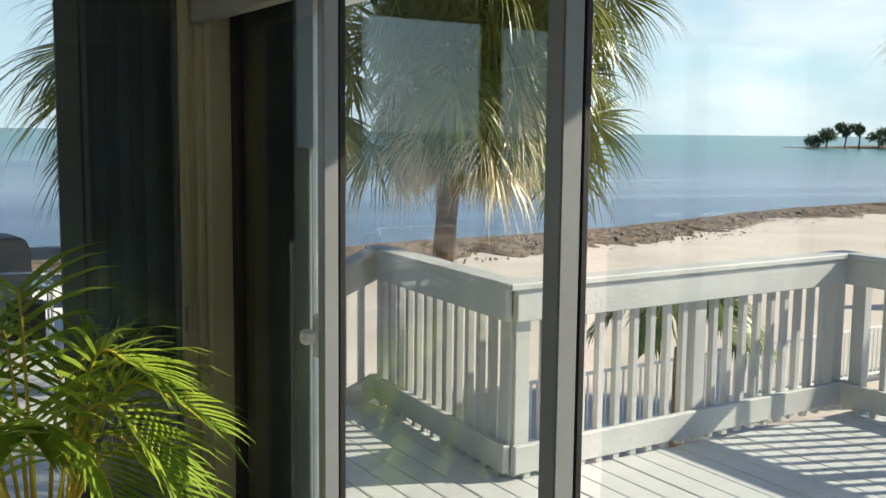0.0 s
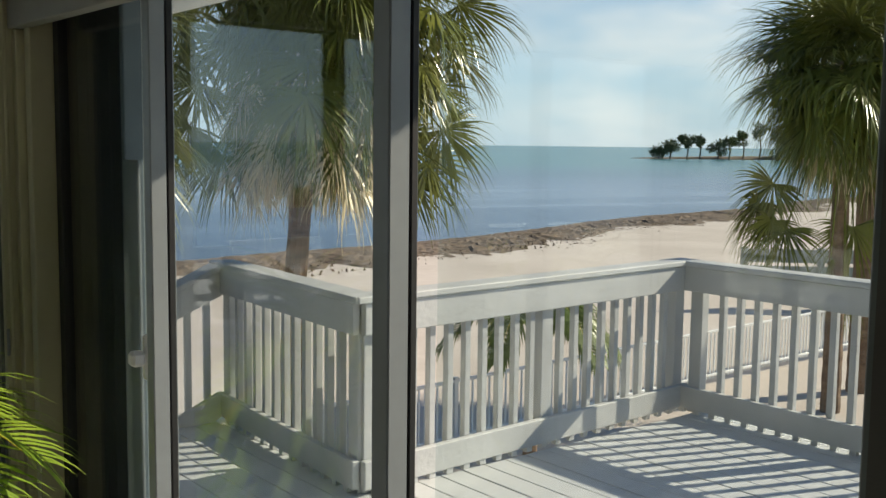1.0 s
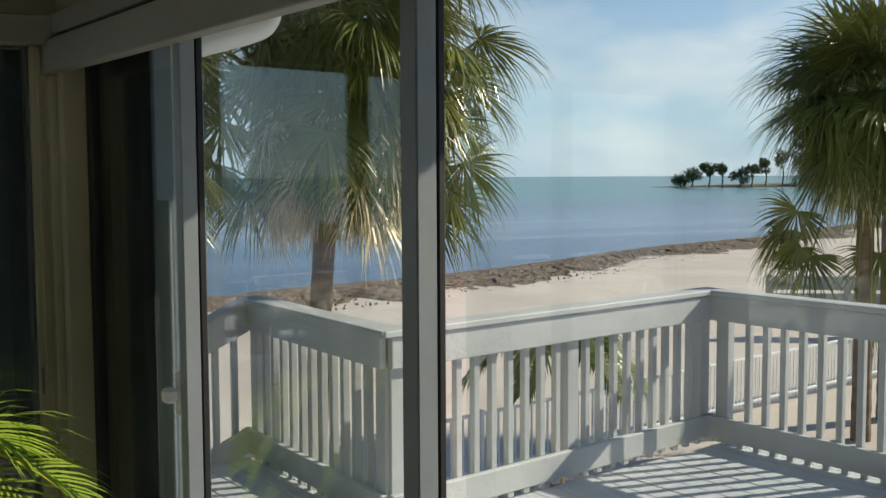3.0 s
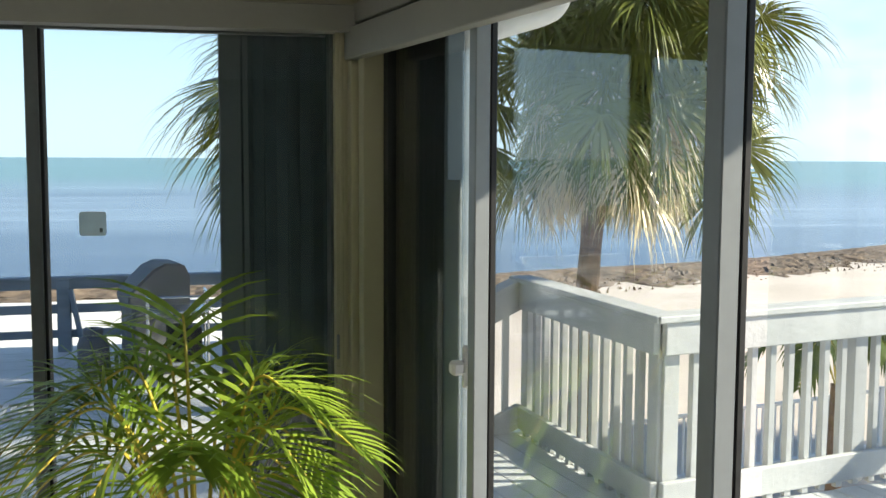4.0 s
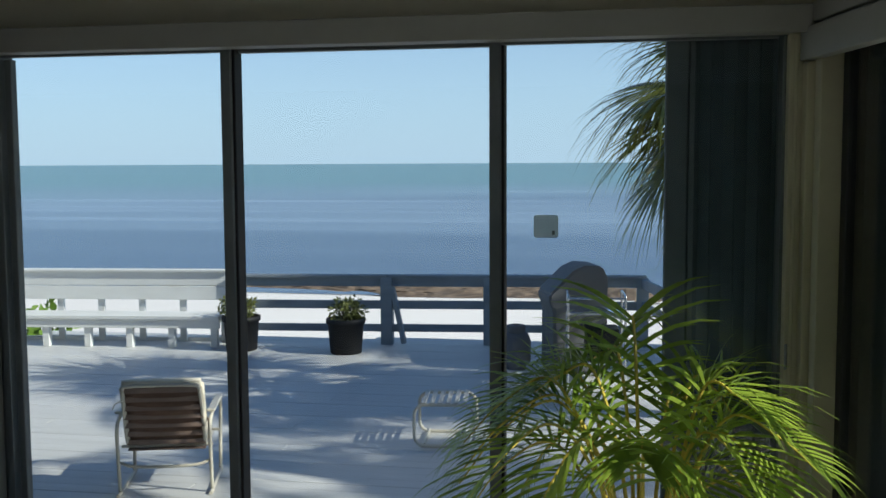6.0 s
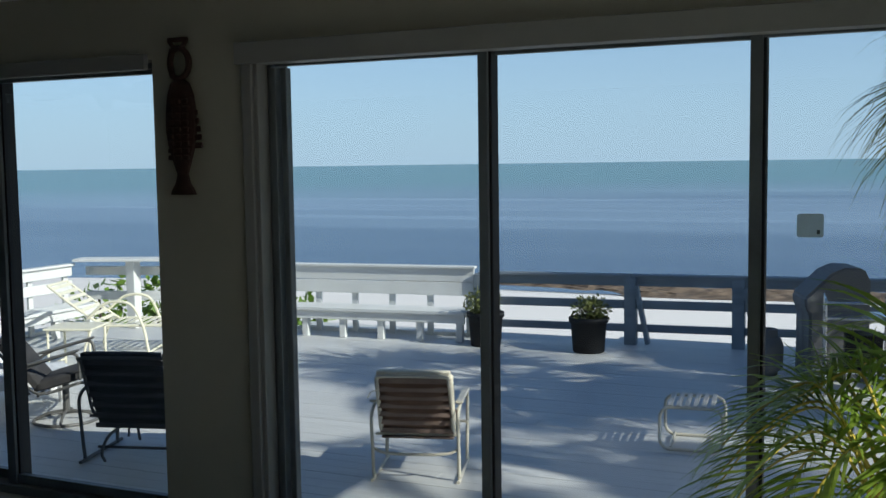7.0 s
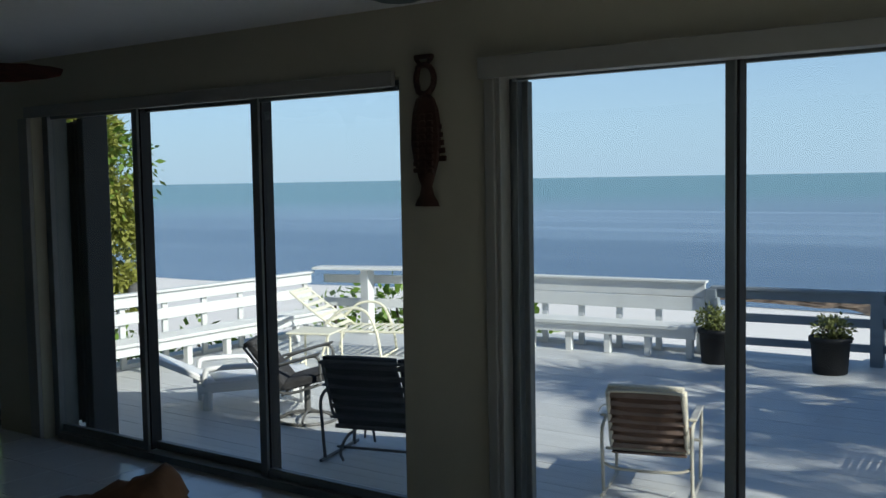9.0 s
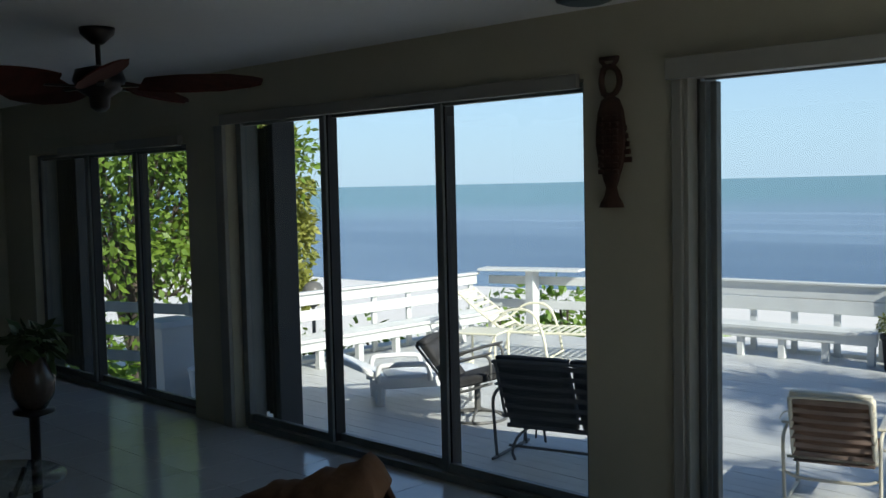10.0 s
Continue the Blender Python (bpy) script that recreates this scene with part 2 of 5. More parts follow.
def water_mat():
    m = bpy.data.materials.new("sea_water")
    m.use_nodes = True
    n, l = m.node_tree.nodes, m.node_tree.links
    b = n["Principled BSDF"]
    b.inputs["Roughness"].default_value = 0.22
    b.inputs["IOR"].default_value = 1.33
    b.inputs["Specular IOR Level"].default_value = 0.3
    tc = n.new("ShaderNodeTexCoord")
    sep = n.new("ShaderNodeSeparateXYZ")
    l.new(tc.outputs["Object"], sep.inputs["Vector"])
    leng = n.new("ShaderNodeVectorMath")
    leng.operation = "LENGTH"
    l.new(tc.outputs["Object"], leng.inputs[0])
    mp = n.new("ShaderNodeMapping")
    mp.inputs["Scale"].default_value = (0.0045, 0.052, 1)
    mp.inputs["Rotation"].default_value = (0, 0, radians(8))
    l.new(tc.outputs["Object"], mp.inputs["Vector"])
    band = n.new("ShaderNodeTexNoise")
    band.inputs["Scale"].default_value = 1.3
    band.inputs["Detail"].default_value = 4
    l.new(mp.outputs["Vector"], band.inputs["Vector"])
    # shallow grass flats near the shore, pale sand bottom, then deeper green water
    r1 = n.new("ShaderNodeValToRGB")
    e = r1.color_ramp.elements
    e[0].position, e[0].color = 0.40, (0.035, 0.070, 0.145, 1)
    e[1].position, e[1].color = 0.66, (0.18, 0.245, 0.335, 1)
    l.new(band.outputs["Fac"], r1.inputs["Fac"])
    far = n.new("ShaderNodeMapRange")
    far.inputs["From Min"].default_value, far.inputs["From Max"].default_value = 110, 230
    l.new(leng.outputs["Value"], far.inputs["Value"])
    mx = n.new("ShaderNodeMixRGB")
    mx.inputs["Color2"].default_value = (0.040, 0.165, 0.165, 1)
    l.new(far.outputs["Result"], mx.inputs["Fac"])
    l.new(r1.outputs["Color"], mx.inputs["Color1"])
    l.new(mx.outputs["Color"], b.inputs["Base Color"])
    rip = n.new("ShaderNodeTexNoise")
    rip.inputs["Scale"].default_value = 1.1
    rip.inputs["Detail"].default_value = 5
    mp2 = n.new("ShaderNodeMapping")
    mp2.inputs["Scale"].default_value = (0.5, 2.0, 1)
    l.new(tc.outputs["Object"], mp2.inputs["Vector"])
    l.new(mp2.outputs["Vector"], rip.inputs["Vector"])
    bp = n.new("ShaderNodeBump")
    bp.inputs["Strength"].default_value = 0.5
    bp.inputs["Distance"].default_value = 0.08
    l.new(rip.outputs["Fac"], bp.inputs["Height"])
    l.new(bp.outputs["Normal"], b.inputs["Normal"])
    return m


SEA = water_mat()


# the sand colour is whiter before the sea-side deck, browner beyond the side deck
sn, sl = SAND.node_tree.nodes, SAND.node_tree.links
s_tc, s_sep, s_mr, s_mx = sn.new("ShaderNodeTexCoord"), sn.new("ShaderNodeSeparateXYZ"), sn.new("ShaderNodeMapRange"), sn.new("ShaderNodeMixRGB")
sl.new(s_tc.outputs["Object"], s_sep.inputs["Vector"])
sl.new(s_sep.outputs["X"], s_mr.inputs["Value"])
s_mr.inputs["From Min"].default_value, s_mr.inputs["From Max"].default_value = -1.0, 5.0
s_mr.inputs["To Min"].default_value, s_mr.inputs["To Max"].default_value = 0.8, 0.0
s_mx.inputs["Color2"].default_value = (0.92, 0.89, 0.84, 1)
s_old = sn["Principled BSDF"].inputs["Base Color"].links[0].from_socket
sl.new(s_mr.outputs["Result"], s_mx.inputs["Fac"])
sl.new(s_old, s_mx.inputs["Color1"])
sl.new(s_mx.outputs["Color"], sn["Principled BSDF"].inputs["Base Color"])


# ---- building helpers ----
def finish(name, bm, material, parent=None, label="", smooth=False):
    me = bpy.data.meshes.new(name)
    bm.to_mesh(me)
    bm.free()
    me.materials.append(material)
    if smooth:
        me.polygons.foreach_set("use_smooth", [True] * len(me.polygons))
    ob = new(name, me)
    if parent:
        ob.parent = parent
    if label:
        tagged(ob, label)
    return ob


def part(name, bm, material, parent, label="", smooth=False):
    return finish(name, bm, material, parent, label, smooth)


def thing(name, label, category, at=None, group="", kind=""):
    ob = new(name)
    ob.empty_display_size = 0.1
    if at is not None:
        ob.matrix_world = at
    return tagged(ob, label, category, group, kind)


def box(bm, lo, hi, m=None, bevel=0.0):
    lo, hi = Vector(lo), Vector(hi)
    c, s = (lo + hi) / 2, hi - lo
    r = bmesh.ops.create_cube(bm, size=1.0, matrix=Matrix.Translation(c) @ Matrix.Diagonal((*s, 1)))
    if bevel:
        es = list({e for v in r["verts"] for e in v.link_edges})
        r2 = bmesh.ops.bevel(bm, geom=es, offset=bevel, segments=1, affect="EDGES", profile=0.5)
        vs = list({v for f in r2["faces"] for v in f.verts})
    else:
        vs = r["verts"]
    if m is not None:
        bmesh.ops.transform(bm, matrix=m, verts=vs)
    return bm


def boxes(*pairs, m=None, bevel=0.0):
    bm = bmesh.new()
    for lo, hi in pairs:
        box(bm, lo, hi, m, bevel)
    return bm


def between(p, q):
    """Frame at p whose x axis runs to q; y level."""
    p, q = Vector(p), Vector(q)
    x = (q - p).normalized()
    up = Vector((0, 0, 1)) if abs(x.z) < 0.95 else Vector((0, 1, 0))
    y = up.cross(x).normalized()
    z = x.cross(y)
    m = Matrix((x, y, z)).transposed().to_4x4()
    m.translation = p
    return m


def beam(p, q, w, h, bevel=0.004, bm=None):
    bm = bm or bmesh.new()
    ln = (Vector(q) - Vector(p)).length
    return box(bm, (0, -w / 2, -h / 2), (ln, w / 2, h / 2), between(p, q), bevel)


def tube(pts, r, n=8, bm=None, closed=False, taper=None):
    bm = bm or bmesh.new()
    pts = [Vector(p) for p in pts]
    k = len(pts)
    rings = []
    side = None
    for i, p in enumerate(pts):
        a = pts[i - 1] if (i or closed) else p
        b = pts[(i + 1) % k] if (i < k - 1 or closed) else p
        d = (b - a).normalized()
        if side is None:
            side = d.orthogonal().normalized()
        side = (side - d * side.dot(d)).normalized()
        up = d.cross(side)
        rr = r if taper is None else r * (1 + (taper - 1) * i / max(1, k - 1))
        rings.append([bm.verts.new(p + rr * (side * math.cos(2 * math.pi * j / n) + up * math.sin(2 * math.pi * j / n))) for j in range(n)])
    for i in range(k if closed else k - 1):
        a, b = rings[i], rings[(i + 1) % k]
        for j in range(n):
            bm.faces.new((a[j], a[(j + 1) % n], b[(j + 1) % n], b[j]))
    if not closed:
        bm.faces.new(rings[0][::-1])
        bm.faces.new(rings[-1])
    return bm


def curve_pts(ctrl, n=8):
    """Smooth points through the given ones (Catmull-Rom)."""
    c = [Vector(p) for p in ctrl]
    c = [c[0] * 2 - c[1]] + c + [c[-1] * 2 - c[-2]]
    out = []
    for i in range(1, len(c) - 2):
        for s in range(n):
            t = s / n
            a, b, d, e = c[i - 1], c[i], c[i + 1], c[i + 2]
            out.append(0.5 * ((2 * b) + (d - a) * t + (2 * a - 5 * b + 4 * d - e) * t * t + (3 * b - a - 3 * d + e) * t ** 3))
    out.append(c[-2])
    return out


def lathe(profile, n=20, bm=None, at=(0, 0, 0)):
    bm = bm or bmesh.new()
    at = Vector(at)
    rings = [[bm.verts.new(at + Vector((r * math.cos(2 * math.pi * j / n), r * math.sin(2 * math.pi * j / n), z))) for j in range(n)] for r, z in profile]
    for a, b in zip(rings, rings[1:]):
        for j in range(n):
            bm.faces.new((a[j], a[(j + 1) % n], b[(j + 1) % n], b[j]))
    bm.faces.new(rings[0][::-1])
    bm.faces.new(rings[-1])
    return bm


def pillow(sx, sy, sz, m, bm=None, cuts=6, puff=0.5):
    """A soft rounded slab, centred."""
    bm = bm or bmesh.new()
    r = bmesh.ops.create_cube(bm, size=1.0)
    es = list({e for v in r["verts"] for e in v.link_edges})
    bmesh.ops.subdivide_edges(bm, edges=es, cuts=cuts, use_grid_fill=True)
    for v in bm.verts:
        x, y, z = v.co * 2
        k = (1 - abs(x) ** 4) * (1 - abs(y) ** 4)
        zz = z * (1 - puff + puff * k ** 0.4)
        q = 1 - 0.04 * (abs(x * y)) ** 2
        v.co = Vector((x * q * sx / 2, y * q * sy / 2, zz * sz / 2))
    bmesh.ops.transform(bm, matrix=m, verts=bm.verts)
    return bm


# ---- ground, beach and sea ----
SANDZ, SEAZ = -2.2, -2.55


def shore(x):
    """The y of the water's edge."""
    return 26.0 + 0.02 * x + (0.40 * x if x > 0 else 0.06 * x) + 0.6 * math.sin(x * 0.23) + 3.2 / (1 + math.exp((max(-60, min(90, x)) - 2) / 1.5))


def ground():
    bm = bmesh.new()
    xs = [-400, -150, -80] + [-60 + 2.0 * i for i in range(76)] + [110, 160, 300, 500]
    cols = []
    for x in xs:
        s = shore(max(-60, min(90, x)))
        ys = [-300, -60, -20] + [s - 26 + 2 * i for i in range(12)] + [s - 2, s - 1, s, s + 3, s + 14]
        col = []
        for y in ys:
            d = s - y
            z = SANDZ + 0.10 * noise.noise((x * 0.15, y * 0.15, 0)) if d > 3 else SANDZ - 0.12 * (3 - d) - 0.05
            col.append(bm.verts.new((x, y, z)))
        cols.append(col)
    for a, b in zip(cols, cols[1:]):
        for i in range(len(a) - 1):
            bm.faces.new((a[i], b[i], b[i + 1], a[i + 1]))
    g = finish("ground", bm, SAND, smooth=True)
    return tagged(g, "pale dry beach sand sloping down to the sea", "ground", kind="structure")


ground()
bm = bmesh.new()
vs = [bm.verts.new(p) for p in ((-4500, 8, SEAZ), (4500, 8, SEAZ), (4500, 4900, SEAZ), (-4500, 4900, SEAZ))]
bm.faces.new(vs)
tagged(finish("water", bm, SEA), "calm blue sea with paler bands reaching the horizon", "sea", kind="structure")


def wrack():
    """A low uneven drift of washed-up weed along the water's edge, with loose scraps before it."""
    bm = bmesh.new()
    rnd = random.Random(31)
    xs = [-16 + 0.22 * i for i in range(370)]
    cols = []
    for x in xs:
        s = shore(x)
        w = (5.2 + 2.2 * noise.noise((x * 0.25, 3, 0)) + 1.3 * noise.noise((x * 0.9, 8, 0)) + 0.5 * noise.noise((x * 2.6, 5, 0))) * min(1.0, 0.15 + max(0, x + 12) * 0.05)
        col = []
        for j in range(29):
            v = j / 28
            y = s - 0.8 - w * (1 - v) + 0.3 * noise.noise((x * 0.9, j, 4))
            h = math.sin(math.pi * v) ** 0.6 * (0.075 + 0.13 * max(0, noise.noise((x * 0.7, y * 0.9, 1))) + 0.085 * noise.noise((x * 2.7, y * 3.1, 2)) + 0.05 * noise.noise((x * 6.5, y * 7.0, 6)))
            col.append(bm.verts.new((x, y, SANDZ - 0.04 + h)))
        cols.append(col)
    for a, b in zip(cols, cols[1:]):
        for i in range(28):
            bm.faces.new((a[i], b[i], b[i + 1], a[i + 1]))
    for i in range(500):
        x = rnd.uniform(6, 34)
        y = shore(x) - 4.5 - 2.6 * rnd.random() ** 2.2
        r = 0.02 + 0.06 * rnd.random()
        p = [bm.verts.new((x + r * math.cos(k * 2.1 + i), y + r * 0.7 * math.sin(k * 2.1 + i), SANDZ + 0.03 + 0.10 * noise.noise((x * 0.15, y * 0.15, 0)))) for k in range(3)]
        t = bm.verts.new((x, y, SANDZ + 0.05 + 0.04 * rnd.random()))
        for k in range(3):
            bm.faces.new((p[k], p[(k + 1) % 3], t))
    ob = finish("seaweed_wrack", bm, WRACK)
    tagged(ob, "drift of dark brown dried seaweed on the beach", "seaweed", kind="stuff")


wrack()

# ---- the house: walls, floor, ceiling ----
# wall on the sea side lies along y = 0; the side wall leaves its corner at a blunt angle
CORNER = Vector((0.05, 0.0, 0.0))
MA = between(CORNER, CORNER + Vector((0.187, -0.982, 0)))      # x along the side wall, y outward (to the deck)
ROOF = 2.40
HEAD = 2.035
HEADA = 2.05


def wall(name, pairs, label, m=None, material=None):
    return tagged(finish(name, boxes(*pairs, m=m), material or WALLP), label, "wall", kind="structure")


wall("wall_north", [((-3.605, -0.10, -0.02), (-3.13, 0.14, HEAD + 0.05)), ((-7.07, -0.10, -0.02), (-6.57, 0.14, HEAD + 0.05)),
                    ((-10.40, -0.10, HEAD + 0.05), (0.04, 0.14, ROOF + 0.02)), ((-0.02, -0.08, -0.02), (0.05, 0.12, HEAD + 0.05)), ((-10.40, -0.10, -0.02), (-9.67, 0.14, HEAD + 0.05))],
     "cream painted wall between the sliding sea-side doors")
wall("wall_east", [((0.0, -0.035, HEADA + 0.02), (2.993, 0.14, ROOF + 0.02)), ((0.0, -0.035, -0.02), (0.13, 0.14, HEADA + 0.02))],
     "cream painted side wall with a wide sliding glass door", MA)
# this end's shade is painted in: a darker colour than the other walls
wall("wall_east_end", [((2.994, -0.12, -0.02), (7.6, 0.14, ROOF + 0.02))], "painted wall beside the side door, darkened in its colour for the dim room", MA, WALLSH)
wall("wall_south", [((-10.4, -7.2, -0.02), (1.6, -7.05, ROOF + 0.02))], "plain cream painted back wall")
wall("wall_west", [((-10.40, -7.05, -0.02), (-10.25, -0.10, ROOF + 0.02))], "plain cream painted end wall")
tagged(finish("ceiling", boxes(((-10.5, -7.2, ROOF), (1.7, 0.12, ROOF + 0.12))), CEILP), "plain white painted ceiling", "ceiling", kind="structure")
tagged(finish("roof", boxes(((-10.9, -7.6, ROOF + 0.14), (1.2, 1.72, ROOF + 0.34))), STONE), "flat deep eave of the house roof", "roof", kind="structure")
floor = tagged(finish("floor", boxes(((-10.4, -7.2, -0.30), (1.7, 0.10, -0.012))), GROUT), "floor of glossy white square tiles", "floor", kind="structure")
tagged(finish("foundation", boxes(((-10.4, -7.2, -2.6), (0.06, 0.13, -0.31))), STONE), "rendered house base below the floor", "wall", kind="structure")


def frame_bar(name, lo, hi, parent, m=None, material=BRONZE, label="", bevel=0.003):
    return part(name, boxes((lo, hi), m=m, bevel=bevel), material, parent, label)


def pane(lo, hi, parent, m=None):
    ob = part("glass_pane", boxes((lo, hi), m=m), GLASS, parent, "clear window glass")
    ob.visible_shadow = False
    return ob


def sea_door(name, x0, x1, mulls, label, z1=HEAD):
    """A wide sliding door in the sea-side wall, its panels in dark aluminium frames; mulls: centres and widths of the meeting stiles."""
    d = tagged(new(name), label, "sliding door", kind="structure")
    frame_bar("jamb", (x0 - 0.06, -0.03, 0), (x0 + 0.0, 0.11, z1 + 0.04), d)
    frame_bar("jamb", (x1 - 0.0, -0.03, 0), (x1 + 0.06, 0.11, z1 + 0.04), d)
    frame_bar("head_frame", (x0 + 0.001, -0.03, z1 + 0.021), (x1 - 0.001, 0.11, z1 + 0.045), d)
    frame_bar("sill_track", (x0 + 0.001, -0.05, -0.008), (x1 - 0.001, 0.11, 0.035), d)
    edges = [x0] + [c for c, w in mulls] + [x1]
    for i, (a, b) in enumerate(zip(edges, edges[1:])):
        y = 0.045 if i % 2 else 0.0
        pane((a + 0.01, y - 0.003, 0.06), (b - 0.01, y + 0.003, z1 - 0.003), d)
        frame_bar("bottom_rail", (a + 0.012, y - 0.018, 0.037), (b - 0.012, y + 0.018, 0.085), d)
        frame_bar("top_rail", (a + 0.012, y - 0.018, z1 - 0.002), (b - 0.012, y + 0.018, z1 + 0.020), d)
    for c, w in mulls:
        frame_bar("meeting_stile", (c - w / 2, -0.028, 0.036), (c + w / 2, 0.014, z1 + 0.018), d)
        frame_bar("gasket", (c + w / 2 - 0.004, -0.010, 0.04), (c + w / 2 + 0.011, 0.066, z1 + 0.015), d, None, RUBBER)
    return d


doorB = sea_door("door_1", -3.04, -0.06, ((-2.075, 0.04), (-1.052, 0.042)), "wide sliding glass door in a dark aluminium frame, facing the sea")
for x0, w, y0 in ((-3.035, 0.03, -0.045), (-2.998, 0.03, -0.02)):
    frame_bar("stacked_stile", (x0, y0, 0.04), (x0 + w, y0 + 0.04, HEAD - 0.01), doorB, None, BRONZE)
doorC = sea_door("door_2", -6.50, -3.665, ((-5.637, 0.05), (-4.637, 0.055)), "wide sliding glass door in a dark frame, facing the sunlit deck")
doorD = sea_door("door_3", -9.61, -7.13, ((-8.75, 0.06), (-7.95, 0.06)), "sliding glass door in a dark frame, facing trees", z1=1.90)
wall("wall_over_door", [((-9.67, -0.099, 1.95), (-7.07, 0.13, HEAD + 0.049))], "cream wall over the far sliding door")


def casing(name, x0, x1, label):
    """Flat painted boards round a door opening, on the room side."""
    d = tagged(new(name), label, "door trim", kind="structure")
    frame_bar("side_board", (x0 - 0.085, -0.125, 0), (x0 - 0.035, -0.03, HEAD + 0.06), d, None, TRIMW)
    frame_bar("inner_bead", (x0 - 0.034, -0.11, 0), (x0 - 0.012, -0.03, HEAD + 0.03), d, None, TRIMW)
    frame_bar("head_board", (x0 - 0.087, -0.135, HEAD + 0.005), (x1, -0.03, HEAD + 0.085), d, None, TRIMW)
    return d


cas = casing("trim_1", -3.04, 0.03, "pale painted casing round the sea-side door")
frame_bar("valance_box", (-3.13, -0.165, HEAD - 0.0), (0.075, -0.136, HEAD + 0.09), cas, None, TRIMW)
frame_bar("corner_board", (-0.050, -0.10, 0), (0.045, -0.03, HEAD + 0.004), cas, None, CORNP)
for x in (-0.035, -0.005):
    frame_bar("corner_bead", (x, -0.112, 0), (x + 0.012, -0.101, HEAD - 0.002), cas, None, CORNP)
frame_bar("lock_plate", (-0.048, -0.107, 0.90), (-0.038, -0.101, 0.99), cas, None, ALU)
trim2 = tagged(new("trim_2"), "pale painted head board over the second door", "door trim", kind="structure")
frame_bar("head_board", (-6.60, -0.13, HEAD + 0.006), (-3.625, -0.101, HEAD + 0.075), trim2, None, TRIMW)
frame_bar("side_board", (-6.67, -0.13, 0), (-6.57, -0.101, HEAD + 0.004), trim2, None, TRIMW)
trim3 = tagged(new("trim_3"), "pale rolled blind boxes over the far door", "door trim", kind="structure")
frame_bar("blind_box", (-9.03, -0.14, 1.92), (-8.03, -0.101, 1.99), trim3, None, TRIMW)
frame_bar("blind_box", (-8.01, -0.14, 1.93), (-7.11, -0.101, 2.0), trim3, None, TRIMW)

# the side door, in the frame of its wall
doorA = tagged(new("door_4"), "wide sliding glass door in grey aluminium frames, facing the railed deck", "sliding door", kind="structure")
frame_bar("jamb", (0.131, -0.05, 0), (0.185, 0.12, HEADA), doorA, MA, CORNP)
frame_bar("jamb", (2.948, -0.05, 0), (2.992, 0.12, HEADA), doorA, MA, BRONZE)
frame_bar("head_frame", (0.186, -0.05, HEADA - 0.03), (2.947, 0.12, HEADA + 0.019), doorA, MA, ALU)
frame_bar("sill_track", (0.186, -0.05, -0.008), (2.947, 0.12, 0.03), doorA, MA, ALU)
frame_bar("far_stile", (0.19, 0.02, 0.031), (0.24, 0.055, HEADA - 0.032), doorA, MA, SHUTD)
# dark strip added over the jamb's outer face, which the sun would brighten
frame_bar("jamb_cover", (0.1855, 0.057, 0.0), (0.197, 0.122, HEADA), doorA, MA, SHUTD, "added dark strip covering the jamb's sunlit face")
pane((0.24, 0.035, 0.08), (0.95, 0.041, HEADA - 0.04), doorA, MA)
frame_bar("lock_stile", (0.91, 0.015, 0.031), (1.0, 0.058, HEADA - 0.031), doorA, MA, ALU)
frame_bar("meeting_stile", (1.045, -0.045, 0.031), (1.085, -0.002, HEADA - 0.031), doorA, MA, ALU)
frame_bar("gasket", (1.050, -0.001, 0.032), (1.086, 0.018, HEADA - 0.034), doorA, MA, RUBBER)
# the two sliding panes are turned slightly to set where the sea-door reflection falls
ASKEW = Matrix.Rotation(radians(-3.35), 4, "Z")
pane((-0.48, -0.003, 0.08), (0.478, 0.003, HEADA - 0.04), doorA, MA @ Matrix.Translation((1.56, -0.016, 0)) @ ASKEW)
frame_bar("meeting_stile", (2.035, -0.045, 0.031), (2.085, 0.000, HEADA - 0.031), doorA, MA, ALU)
frame_bar("gasket", (2.040, 0.001, 0.032), (2.086, 0.018, HEADA - 0.034), doorA, MA, RUBBER)
pane((-0.43, -0.003, 0.08), (0.425, 0.003, HEADA - 0.04), doorA, MA @ Matrix.Translation((2.518, 0.038, 0)) @ ASKEW)
for a, b, y in ((0.241, 0.909, 0.038), (1.086, 2.034, -0.009), (2.086, 2.946, 0.038)):
    frame_bar("bottom_rail", (a, y - 0.018, 0.031), (b, y + 0.018, 0.11), doorA, MA, ALU)
    frame_bar("top_rail", (a, y - 0.018, HEADA - 0.07), (b, y + 0.018, HEADA - 0.032), doorA, MA, ALU)
hb = boxes(((0.93, -0.012, 0.97), (0.955, 0.014, 1.09)), m=MA, bevel=0.006)
box(hb, (0.925, -0.05, 1.01), (0.962, -0.012, 1.05), MA, 0.008)
part("latch_handle", hb, WHITEM, doorA, "small white latch handle")
trimA = tagged(new("trim_4"), "cream boxed head trim over the side door", "door trim", kind="structure")
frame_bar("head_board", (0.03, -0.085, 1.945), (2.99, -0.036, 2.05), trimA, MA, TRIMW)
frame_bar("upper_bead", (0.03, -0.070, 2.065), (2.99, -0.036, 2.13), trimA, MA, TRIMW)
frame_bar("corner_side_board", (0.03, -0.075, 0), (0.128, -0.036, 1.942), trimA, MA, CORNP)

# sticker on the sea-side glass
st = thing("sticker", "small square frosted sticker on the door glass", "sticker", pose(-0.869, -0.0075, 1.381))
bm = bmesh.new()
rim = [(cx * 0.034 + 0.010 * math.cos(radians(a0 + 18 * k)), cz * 0.031 + 0.010 * math.sin(radians(a0 + 18 * k))) for cx, cz, a0 in ((1, 1, 0), (-1, 1, 90), (-1, -1, 180), (1, -1, 270)) for k in range(6)]
front, rear = [[bm.verts.new((px, y, pz)) for px, pz in rim] for y in (-0.001, 0.001)]
